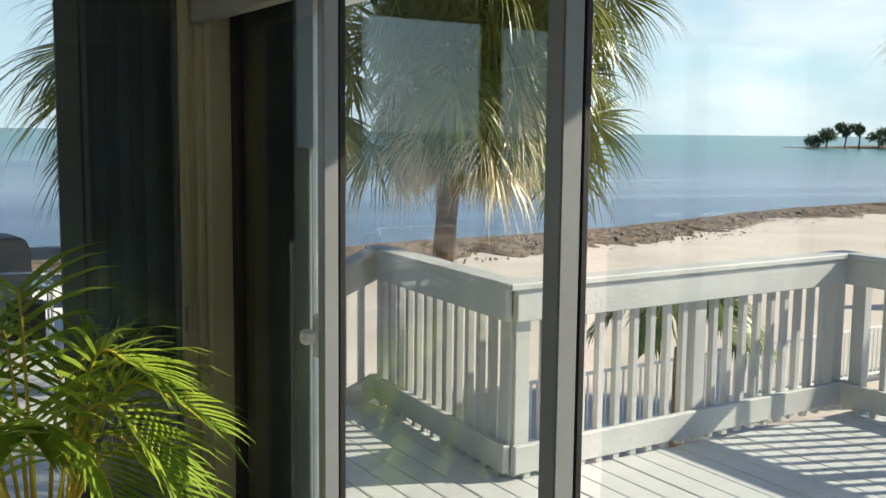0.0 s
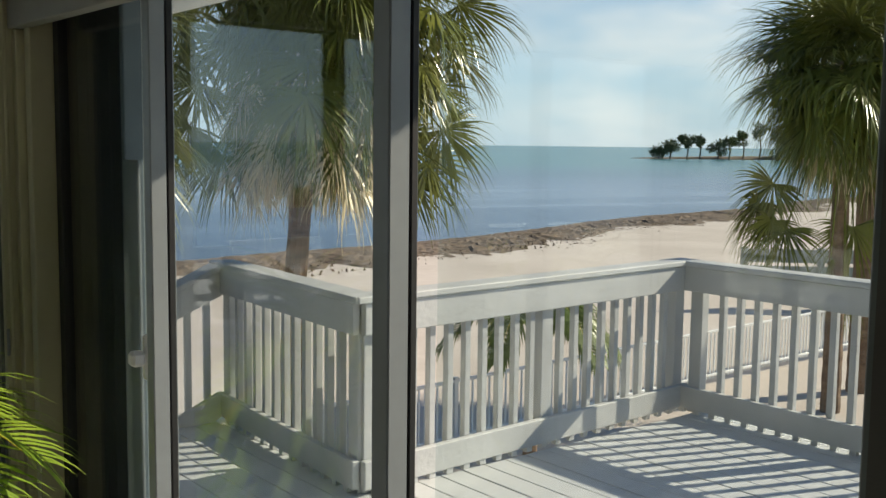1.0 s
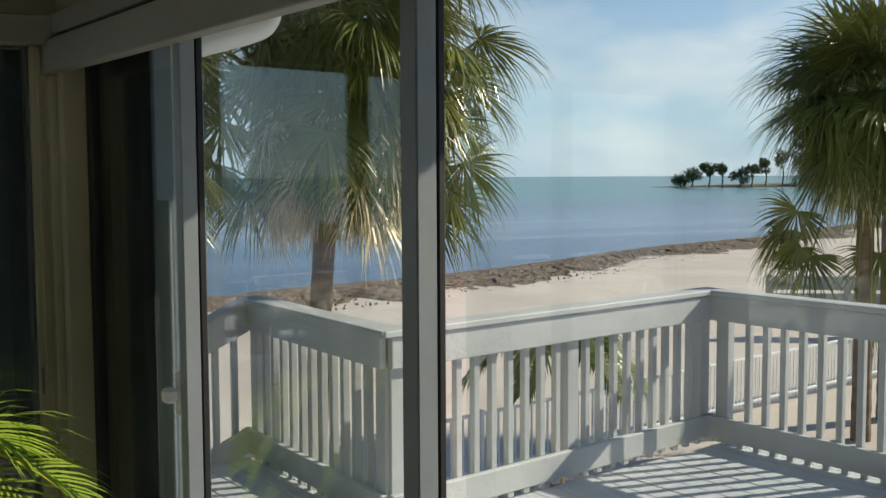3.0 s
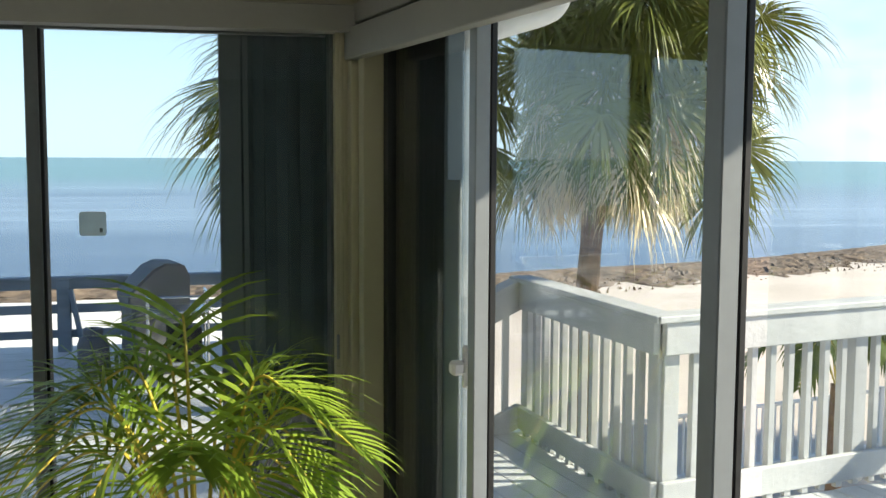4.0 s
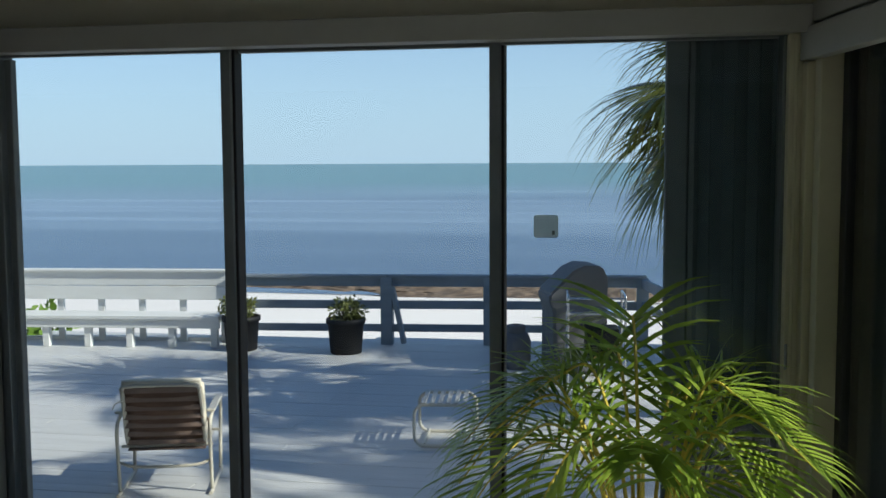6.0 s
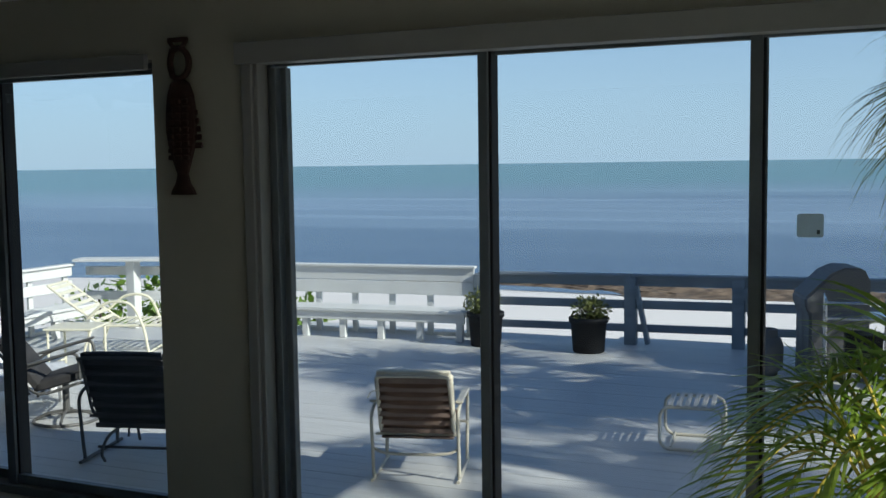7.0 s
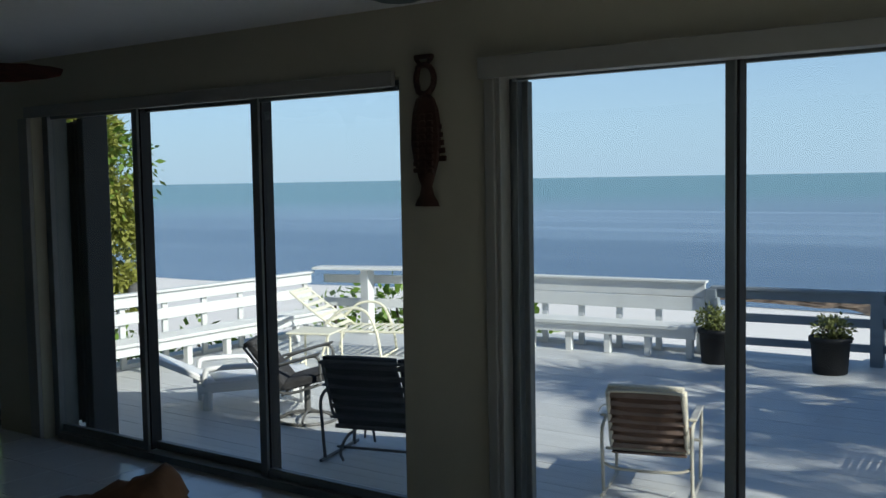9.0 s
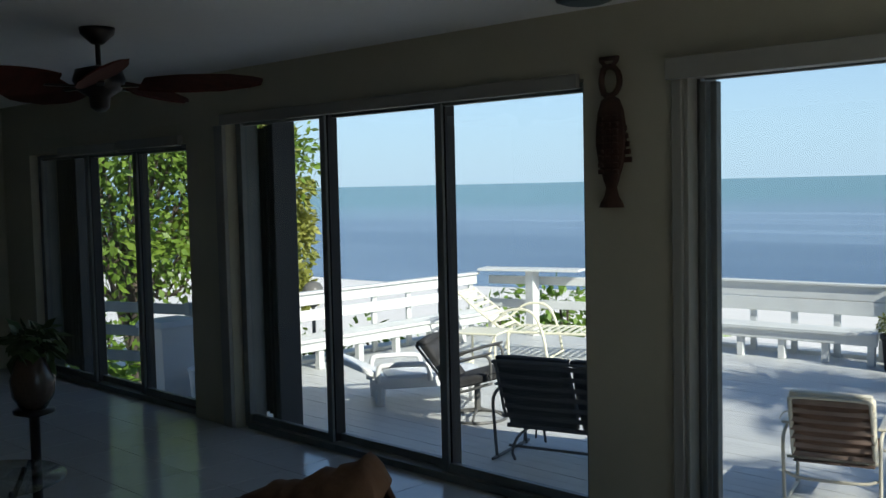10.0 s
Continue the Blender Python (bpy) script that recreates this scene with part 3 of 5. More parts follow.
bm.faces.new(front)
bm.faces.new(rear[::-1])
for k in range(len(rim)):
    bm.faces.new((front[k - 1], front[k], rear[k], rear[k - 1]))
part("label_sheet", bm, STICK, st)
part("print_mark", boxes(((0.022, -0.0024, -0.030), (0.032, -0.0014, -0.015))), STICKD, st, "small dark printed mark")


# accordion storm shutters folded at the ends of the doors, outside
def shutter(name, x0, x1, y0, y1, z1, post, label):
    s = thing(name, label, "storm shutter", pose(0, 0, 0))
    n = max(5, round((x1 - x0) / 0.042))
    for i in range(n):
        a = x0 + (x1 - x0) * i / n
        b = x0 + (x1 - x0) * (i + 1) / n
        bm = beam((a, y0, z1 / 2 + 0.02), (b, y1, z1 / 2 + 0.02), 0.012, z1 - 0.06, 0.002) if i % 2 == 0 else beam((a, y1, z1 / 2 + 0.02), (b, y0, z1 / 2 + 0.02), 0.012, z1 - 0.06, 0.002)
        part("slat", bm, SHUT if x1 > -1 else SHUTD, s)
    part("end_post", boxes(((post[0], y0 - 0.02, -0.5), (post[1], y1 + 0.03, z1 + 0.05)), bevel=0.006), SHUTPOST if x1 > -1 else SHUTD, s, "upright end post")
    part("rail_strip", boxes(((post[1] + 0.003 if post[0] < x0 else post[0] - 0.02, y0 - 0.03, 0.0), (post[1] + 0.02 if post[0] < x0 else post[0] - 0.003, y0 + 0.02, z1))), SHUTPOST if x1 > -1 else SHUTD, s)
    return s


shutter("storm_shutter", -0.365, -0.02, 0.20, 0.212, HEAD + 0.16, (-0.445, -0.36), "dark folded accordion storm shutter beside the sea-side door")
# post added at the corner only to keep direct sun off these slats
part("sun_block_post", boxes(((-0.018, 0.145, -0.5), (0.03, 0.30, HEAD + 0.20)), bevel=0.005), SHUTD, bpy.data.objects["storm_shutter"], "added dark post keeping the sun off the slats")
shutter("storm_shutter", -6.80, -6.45, 0.16, 0.30, HEAD, (-6.44, -6.38), "dark folded accordion storm shutter beside the second door")
shutter("storm_shutter", -9.90, -9.37, 0.16, 0.30, 1.95, (-9.36, -9.30), "dark folded accordion storm shutter beside the far door")

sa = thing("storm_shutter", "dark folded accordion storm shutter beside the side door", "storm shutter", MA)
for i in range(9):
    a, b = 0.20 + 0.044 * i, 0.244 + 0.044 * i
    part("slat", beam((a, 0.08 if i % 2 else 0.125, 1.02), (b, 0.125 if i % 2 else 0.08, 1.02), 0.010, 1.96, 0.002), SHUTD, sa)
part("end_post", boxes(((0.60, 0.072, 0.03), (0.625, 0.13, 2.0)), bevel=0.004), SHUT, sa, "grey end post")
# pale panel in place of a glass reflection, added as a solid part
part("reflection_panel", boxes(((0.64, 0.062, 0.04), (0.74, 0.072, 1.545)), bevel=0.003), SHUTPOST, sa, "pale panel standing in for a reflection in the glass")

# ---- the sea-side deck ----
DZ = -0.55


def raily(x):
    return 8.2 + 0.095 * (x + 2.17)


# ---- the railed side deck, aligned with the side wall ----
AZ = -0.05
RC, RL, RR, RE = Vector((1.54, 0.68, 0)), Vector((1.345, 2.24, 0)), Vector((3.98, 1.255, 0)), Vector((4.46, -1.27, 0))


def rail_section(p, q, name, label, gap=0.118, posts=(0.0, 1.0), top=0.95, skip_ends=0.07, inner=1):
    """A painted deck rail from p to q: cap, two broad boards, posts and square balusters."""
    ln = (q - p).length
    m = between(p + Vector((0, 0, AZ)), q + Vector((0, 0, AZ)))
    r = thing(name, label, "deck railing", m, "railing of the side deck")
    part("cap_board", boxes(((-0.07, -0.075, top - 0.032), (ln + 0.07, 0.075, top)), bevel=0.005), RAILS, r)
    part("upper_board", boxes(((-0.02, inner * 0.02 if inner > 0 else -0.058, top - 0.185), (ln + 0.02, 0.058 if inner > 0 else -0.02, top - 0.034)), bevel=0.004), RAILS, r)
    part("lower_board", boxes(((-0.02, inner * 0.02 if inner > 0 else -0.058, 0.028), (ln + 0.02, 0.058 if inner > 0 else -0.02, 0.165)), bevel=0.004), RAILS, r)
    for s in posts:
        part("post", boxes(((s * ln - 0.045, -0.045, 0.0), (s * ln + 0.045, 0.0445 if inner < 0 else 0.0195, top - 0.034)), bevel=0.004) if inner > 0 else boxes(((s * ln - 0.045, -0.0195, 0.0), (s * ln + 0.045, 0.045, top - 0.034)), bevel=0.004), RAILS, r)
    n = int((ln - 2 * skip_ends) / gap)
    base = None
    for i in range(n + 1):
        x = skip_ends + (ln - 2 * skip_ends) * i / n
        if any(abs(x - s * ln) < 0.075 for s in posts):
            continue
        if base is None:
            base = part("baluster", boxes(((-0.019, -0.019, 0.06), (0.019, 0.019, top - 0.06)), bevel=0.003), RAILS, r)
            base.location.x = x
        else:
            b = new("baluster", base.data)
            b.parent = r
            b.location.x = x
    # short blocks carry the lower board
    k = int(ln / 0.115)
    blk = None
    for i in range(k):
        x = 0.06 + 0.115 * i
        if blk is None:
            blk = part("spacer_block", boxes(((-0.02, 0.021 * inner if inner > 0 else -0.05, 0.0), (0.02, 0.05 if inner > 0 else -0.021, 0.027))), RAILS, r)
            blk.location.x = x
        else:
            b = new("spacer_block", blk.data)
            b.parent = r
            b.location.x = x
    return r


rail_section(RC, RL, "deck_railing", "pale grey wooden railing with square balusters beside the steps", posts=(0.028, 0.97), inner=1)
rail_section(RC, RR, "deck_railing", "sunlit pale grey wooden railing with square balusters", posts=(0.018, 0.50, 0.982), inner=-1)
rail_section(RR, RE, "deck_railing", "shaded pale grey wooden railing with square balusters before palms", posts=(0.05, 0.5, 0.98), inner=-1)

# sloping handrail down the steps to the sea-side deck
hr = thing("stair_railing", "sloping painted handrail down the wooden deck steps", "stair railing", pose(0, 0, 0))
s0, s1 = RL + Vector((-0.03, 0.0, 0)), RL + Vector((-1.15, -0.16, -0.5))
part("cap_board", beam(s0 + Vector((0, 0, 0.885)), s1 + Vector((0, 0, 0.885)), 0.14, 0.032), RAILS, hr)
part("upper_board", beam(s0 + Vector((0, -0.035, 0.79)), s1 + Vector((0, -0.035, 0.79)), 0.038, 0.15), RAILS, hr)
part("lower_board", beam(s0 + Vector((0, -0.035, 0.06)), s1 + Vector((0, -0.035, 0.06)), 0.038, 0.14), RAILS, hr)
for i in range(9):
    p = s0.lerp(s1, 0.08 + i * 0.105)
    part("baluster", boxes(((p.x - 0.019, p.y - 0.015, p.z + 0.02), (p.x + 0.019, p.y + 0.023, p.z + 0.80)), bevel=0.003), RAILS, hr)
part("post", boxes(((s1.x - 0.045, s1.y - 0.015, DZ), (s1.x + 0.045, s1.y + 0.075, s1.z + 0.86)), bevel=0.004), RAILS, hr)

# wooden steps between the two decks
steps = thing("deck_steps", "grey painted wooden steps joining the two decks", "steps", pose(0, 0, 0))
for i in range(2):
    part("tread", boxes(((0.92 - 0.30 * (i + 1), 0.40, AZ - 0.17 * (i + 1) - 0.04), (0.92 - 0.30 * i + 0.02, 2.15, AZ - 0.17 * (i + 1))), bevel=0.005), DECKA, steps)
    part("riser", boxes(((0.92 - 0.30 * i - 0.02, 0.40, AZ - 0.17 * (i + 1)), (0.92 - 0.30 * i, 2.15, AZ - 0.17 * i - 0.04))), DECKA, steps)

# deck frames under the boards
tagged(finish("side_deck_frame", boxes(((0.14, 0.165, -0.26), (7.5, 0.20, -0.10)), ((0.14, 3.6, -0.26), (7.5, 3.64, -0.10)), m=MA), SHUTPOST), "timber bearers under the side deck", "deck frame", kind="structure")


# broad low rail and benches along the sea side
def sea_rail():
    r = thing("sea_rail", "three-board wooden railing along the sea side of the deck, coloured blue-grey for shade", "deck railing", pose(0, 0, 0))
    def run(x0, x1, boards):
        for z0, z1 in boards:
            zc, h = (z0 + z1) / 2, z1 - z0
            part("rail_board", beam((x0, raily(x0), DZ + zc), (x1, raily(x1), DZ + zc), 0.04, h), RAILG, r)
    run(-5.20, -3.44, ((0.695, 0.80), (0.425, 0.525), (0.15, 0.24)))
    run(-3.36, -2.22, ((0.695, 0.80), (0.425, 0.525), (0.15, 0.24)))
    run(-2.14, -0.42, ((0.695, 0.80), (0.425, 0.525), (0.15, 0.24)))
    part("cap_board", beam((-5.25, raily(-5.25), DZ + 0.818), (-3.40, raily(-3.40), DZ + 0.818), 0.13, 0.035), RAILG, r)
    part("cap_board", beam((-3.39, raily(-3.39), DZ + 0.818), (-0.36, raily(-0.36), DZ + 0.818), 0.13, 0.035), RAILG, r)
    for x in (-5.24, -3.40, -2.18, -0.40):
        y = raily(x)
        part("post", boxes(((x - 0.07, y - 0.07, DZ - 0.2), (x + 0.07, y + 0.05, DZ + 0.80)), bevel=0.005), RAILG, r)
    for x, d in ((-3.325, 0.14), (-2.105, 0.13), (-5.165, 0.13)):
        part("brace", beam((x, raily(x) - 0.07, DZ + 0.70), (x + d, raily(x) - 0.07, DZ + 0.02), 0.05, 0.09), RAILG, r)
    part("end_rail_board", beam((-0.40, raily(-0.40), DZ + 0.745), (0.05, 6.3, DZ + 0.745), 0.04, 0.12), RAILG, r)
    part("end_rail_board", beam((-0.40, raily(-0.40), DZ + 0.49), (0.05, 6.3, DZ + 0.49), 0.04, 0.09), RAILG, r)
    return r


sea_rail()


def bench(p, q, name, label, legs, seat_d=0.42, seat_side=1, boards=((0.52, 0.684), (0.692, 0.86))):
    """A long built-in bench with a two-board back from p to q; the seat lies on the side given."""
    p, q = Vector(p), Vector(q)
    ln = (q - p).length
    b = thing(name, label, "deck bench", between(p, q), "benches round the deck")
    s = seat_side
    for z0, z1 in boards:
        part("back_board", boxes(((0, -0.02, z0), (ln, 0.02, z1)), bevel=0.005), RAIL, b)
    part("back_cap", boxes(((-0.02, -0.06, 0.862), (ln + 0.02, 0.06, 0.892)), bevel=0.005), RAIL, b)
    for i in range(3):
        y0, y1 = 0.06 + i * seat_d / 3, 0.06 + (i + 1) * seat_d / 3 - 0.012
        part("seat_board", boxes(((0, min(s * y0, s * y1), 0.345), (ln, max(s * y0, s * y1), 0.385)), bevel=0.004), RAIL, b)
    y0, y1 = sorted((s * (seat_d - 0.02), s * (seat_d + 0.012)))
    part("seat_apron", boxes(((0, y0, 0.235), (ln, y1, 0.344)), bevel=0.004), RAIL, b)
    for i in range(legs):
        x = 0.08 + (ln - 0.16) * i / (legs - 1)
        ya, yb = sorted((s * (seat_d - 0.10), s * (seat_d - 0.021)))
        part("front_leg", boxes(((x - 0.04, ya, 0), (x + 0.04, yb, 0.344)), bevel=0.004), RAIL, b)
        ya, yb = sorted((-s * 0.022, -s * 0.06))
        part("back_leg", boxes(((x - 0.04, ya, 0), (x + 0.04, yb, 0.86)), bevel=0.004), RAIL, b)
        part("seat_bearer", boxes(((x - 0.018, min(0, s * (seat_d - 0.02)), 0.27), (x + 0.018, max(0, s * (seat_d - 0.02)), 0.344))), RAIL, b)
    y0, y1 = sorted((-s * 0.062, -s * 0.10))
    part("lower_rail", boxes(((0, y0, -0.05), (ln, y1, 0.045)), bevel=0.004), RAIL, b)
    return b


bench((-8.55, raily(-8.55), DZ), (-5.32, raily(-5.32), DZ), "deck_bench", "long grey painted built-in bench facing the house", 7, seat_side=-1)
bench((-10.62, 2.2, DZ), (-10.72, 6.75, DZ), "deck_bench", "long white sunlit built-in bench along the deck end", 8, seat_side=-1, boards=((0.53, 0.665), (0.725, 0.86)))

# corner shelf table between the benches
ct = thing("corner_table", "white painted corner shelf on a post between the benches", "corner table", pose(-9.98, 7.12, DZ))
part("post", boxes(((-0.07, -0.07, 0), (0.07, 0.07, 0.93)), bevel=0.005), RAIL, ct)
part("top", beam((-0.72, -0.26, 0.935), (0.72, 0.22, 0.935), 0.34, 0.035), RAIL, ct)
part("lower_board", beam((-0.80, -0.02, 0.76), (1.2, 0.50, 0.76), 0.04, 0.12), RAIL, ct)
part("lower_board", beam((-0.80, -0.02, 0.42), (1.2, 0.50, 0.42), 0.04, 0.12), RAIL, ct)

# globe lamp by the end bench
gl = thing("globe_lamp", "round frosted globe lamp on a short dark post", "outdoor lamp", pose(-11.3, 4.25, DZ))
part("post", tube([(0, 0, -1.6), (0, 0, 0.62)], 0.025), TUBED, gl)
part("collar", lathe([(0.03, 0.60), (0.07, 0.63), (0.075, 0.67), (0.05, 0.69)], 14), TUBED, gl)
bm = bmesh.new()
bmesh.ops.create_uvsphere(bm, u_segments=20, v_segments=12, radius=0.14, matrix=Matrix.Translation((0, 0, 0.80)))
part("globe", bm, GLOBE, gl, "smoky glass globe", True)

# low rail by the far door
fr = thing("deck_railing", "weathered low railing in the shade by the far door", "deck railing", pose(0, 0, 0))
for z in (0.25, 0.55, 0.82):
    part("rail_board", beam((-13.4, 1.2, DZ + z), (-10.75, 2.15, DZ + z), 0.04, 0.12), SHUTPOST, fr)
for k in (0.02, 0.5, 0.98):
    p = Vector((-13.4, 1.2, DZ)).lerp(Vector((-10.75, 2.15, DZ)), k)
    part("post", boxes(((p.x - 0.05, p.y - 0.05, -0.4 + DZ), (p.x + 0.05, p.y + 0.05, DZ + 0.9)), bevel=0.004), SHUTPOST, fr)

# white bin and bucket outside the far door
wb = thing("storage_bin", "tall white plastic bin with a lid on the deck, greyed for shade", "bin", pose(-10.25, 1.55, DZ))
part("body", lathe([(0.27, 0.0), (0.29, 0.02), (0.33, 0.72), (0.33, 0.74)], 4), BINP, wb)
part("lid", lathe([(0.36, 0.742), (0.37, 0.77), (0.33, 0.82), (0.10, 0.84)], 4), BINP, wb)
wb.rotation_euler.z = radians(45)
bk = thing("bucket", "small white plastic bucket on the deck", "bucket", pose(-9.75, 1.62, DZ))
part("body", lathe([(0.11, 0.0), (0.12, 0.01), (0.15, 0.33), (0.14, 0.34)], 18), RESIN, bk, smooth=True)
part("rim", lathe([(0.152, 0.32), (0.162, 0.325), (0.162, 0.35), (0.15, 0.355)], 18), RESIN, bk)


# ---- patio furniture ----
def strap_chair(name, label, at, width, seats, frame_m, cush_m, strap_m, edge_m, straps=True, base="legs", group="", back=(0.50, 0.60), rim=False):
    """A metal patio chair that faces +y: tubular frame, flat arms, reclined back with straps and a cushion."""
    c = thing(name, label, "patio chair" if seats == 1 else "patio loveseat", at, group)
    w = width / 2
    for sx in (-1, 1):
        x = sx * w
        if base == "legs":
            loop = curve_pts([(x, -0.26, 0.0), (x, -0.30, 0.30), (x, -0.30, 0.52), (x, -0.05, 0.585), (x, 0.25, 0.585), (x, 0.34, 0.50), (x, 0.30, 0.25), (x, 0.26, 0.0)], 5)
            part("leg_loop", tube(loop, 0.014, 8), frame_m, c, smooth=True)
            part("floor_runner", tube([(x, -0.34, 0.014), (x, 0.34, 0.014)], 0.014), frame_m, c)
        else:
            part("arm_support", tube(curve_pts([(x, -0.22, 0.36), (x, -0.22, 0.56), (x, 0.10, 0.60), (x, 0.24, 0.56), (x, 0.20, 0.36)], 5), 0.014, 8), frame_m, c, smooth=True)
        part("arm", boxes(((x - 0.03, -0.24, 0.592), (x + 0.03, 0.27, 0.612)), bevel=0.007), frame_m, c)
        part("back_upright", tube(curve_pts([(sx * (w - 0.05), 0.20, 0.33), (sx * (w - 0.05), -0.16, 0.34), (sx * (w - 0.05), -0.27, 0.55), (sx * (w - 0.06), -0.38, 0.80)], 5), 0.013, 8), frame_m, c, smooth=True)
    part("top_rail", tube(curve_pts([(-w + 0.06, -0.38, 0.80), (-w + 0.09, -0.392, 0.825), (0, -0.395, 0.83), (w - 0.09, -0.392, 0.825), (w - 0.06, -0.38, 0.80)], 5), 0.013, 8), frame_m, c, smooth=True)
    for y, z in ((0.27, 0.33), (-0.16, 0.33)):
        part("cross_tube", tube([(-w, y, z), (w, y, z)], 0.012), frame_m, c)
    if straps:
        lo = back[1] - back[0] * 0.46
        for i in range(7):
            k = i / 6
            z = lo + (0.79 - lo) * k
            y = -0.225 - 0.40 * (z - 0.42)
            part("back_strap", boxes(((-w + 0.045, y - 0.004, z - 0.019), (w - 0.045, y + 0.002, z + 0.019)), bevel=0.002), strap_m, c)
    sw = (width - 0.08) / seats
    for i in range(seats):
        xc = -w + 0.04 + sw * (i + 0.5)
        tilt = Matrix.Translation((xc, -0.245 + 0.40 * (0.60 - back[1]), back[1])) @ Euler((radians(90 + 22), 0, 0)).to_matrix().to_4x4()
        part("back_cushion", pillow(sw - 0.03, back[0], 0.10, tilt, puff=0.45), cush_m, c, smooth=True)
        part("seat_cushion", pillow(sw - 0.03, 0.50, 0.10, Matrix.Translation((xc, 0.05, 0.39)), puff=0.45), cush_m, c, smooth=True)
        part("cushion_edge", pillow(sw - 0.02, 0.10, 0.055, Matrix.Translation((xc, -0.338, 0.838)), puff=0.3, cuts=4), edge_m, c, smooth=True)
        if rim:
            for sx in (-1, 1):
                part("cushion_edge", pillow(0.035, back[0] - 0.02, 0.085, Matrix.Translation((sx * (sw / 2 - 0.012), 0, 0)) @ Matrix.Identity(4), puff=0.3, cuts=4), edge_m, c, smooth=True).data.transform(tilt)
            part("seat_sling", boxes(((-w + 0.05, -0.20, 0.305), (w - 0.05, 0.24, 0.318)), bevel=0.004), strap_m, c)
            part("rear_stretcher", tube(curve_pts([(-w, -0.285, 0.25), (-w * 0.6, -0.30, 0.215), (w * 0.6, -0.30, 0.215), (w, -0.285, 0.25)], 5), 0.012, 8), frame_m, c, smooth=True)
        part("cushion_tie", tube(curve_pts([(xc - sw / 2 + 0.04, -0.37, 0.72), (xc - sw / 2 - 0.02, -0.40, 0.71), (xc - sw / 2 - 0.05, -0.40, 0.66)], 4), 0.004, 5), edge_m, c)
    return c


strap_chair("patio_chair", "cream metal patio chair with brown strapped cushion, seen from behind", pose(-3.62, 2.66, DZ, 0, 0, 16) @ Matrix.Scale(0.90, 4), 0.66, 1, TUBEC, CUSH, STRAPB, CUSHT, group="patio seating", rim=True)
love = strap_chair("patio_loveseat", "dark metal glider loveseat with two grey cushions", pose(-5.47, 2.37, DZ, 0, 0, 15) @ Matrix.Scale(0.97, 4), 1.36, 2, TUBED, CUSHD, STRAPD, CUSHD, True, group="patio seating", back=(0.62, 0.545))
for sx in (-0.5, 0.5):
    part("glider_rail", tube(curve_pts([(sx, -0.30, 0.02), (sx, -0.34, 0.10), (sx, -0.20, 0.20), (sx, 0.20, 0.20), (sx, 0.30, 0.02)], 5), 0.012), TUBED, love)
    part("glider_link", tube([(sx, -0.12, 0.32), (sx, -0.08, 0.10)], 0.009), TUBED, love)
    part("glider_link", tube([(sx, 0.14, 0.32), (sx, 0.10, 0.10)], 0.009), TUBED, love)
part("glider_bar", tube([(-0.55, -0.30, 0.13), (0.55, -0.30, 0.13)], 0.011), TUBED, love)
RTILT = Matrix.Translation((0, 0, 0.33)) @ Matrix.Rotation(radians(15), 4, "X") @ Matrix.Translation((0, 0, -0.33))
RBACK = RTILT.inverted()
rock = strap_chair("swivel_rocker", "dark metal swivel rocker with grey cushion turned toward the sun", pose(-7.09, 2.86, DZ, 0, 0, -58) @ RTILT, 0.64, 1, TUBED, CUSHD, CUSHD, CUSHD, False, base="swivel", group="patio seating")
part("swivel_post", tube([RBACK @ Vector((0, 0, 0.08)), RBACK @ Vector((0, 0, 0.33))], 0.03), TUBED, rock)
part("base_ring", tube([RBACK @ Vector((0.27 * math.cos(a * math.pi / 12), 0.27 * math.sin(a * math.pi / 12), 0.014)) for a in range(24)], 0.014, 8, closed=True), TUBED, rock)
for a in range(4):
    part("base_arm", tube([RBACK @ v for v in curve_pts([(0, 0, 0.09), (0.15 * math.cos(a * 1.571), 0.15 * math.sin(a * 1.571), 0.07), (0.27 * math.cos(a * 1.571), 0.27 * math.sin(a * 1.571), 0.015)], 4)], 0.012), TUBED, rock)

# low strap ottoman half hidden by the indoor palm
ot = thing("patio_ottoman", "cream tubular patio ottoman with pale straps", "ottoman", pose(-1.96, 4.0, DZ, 0, 0, 6) @ Matrix.Scale(0.88, 4))
for sy in (-0.25, 0.25):
    ring = [(cx * 0.17 + 0.09 * math.cos(a), sy, 0.195 + cz * 0.09 + 0.09 * math.sin(a)) for cx, cz, a0 in ((1, 1, 0), (-1, 1, 90), (-1, -1, 180), (1, -1, 270)) for a in (radians(a0 + 15 * k) for k in range(7))]
    part("side_loop", tube(ring, 0.015, 8, closed=True), TUBEC, ot, smooth=True)
for sx in (-0.17, 0.17):
    part("cross_tube", tube([(sx, -0.25, 0.03), (sx, 0.25, 0.03)], 0.012), TUBEC, ot)
for i in range(6):
    x = -0.175 + 0.07 * i
    part("strap", boxes(((x - 0.021, -0.262, 0.388), (x + 0.021, 0.262, 0.396)), bevel=0.002), STRAP, ot)

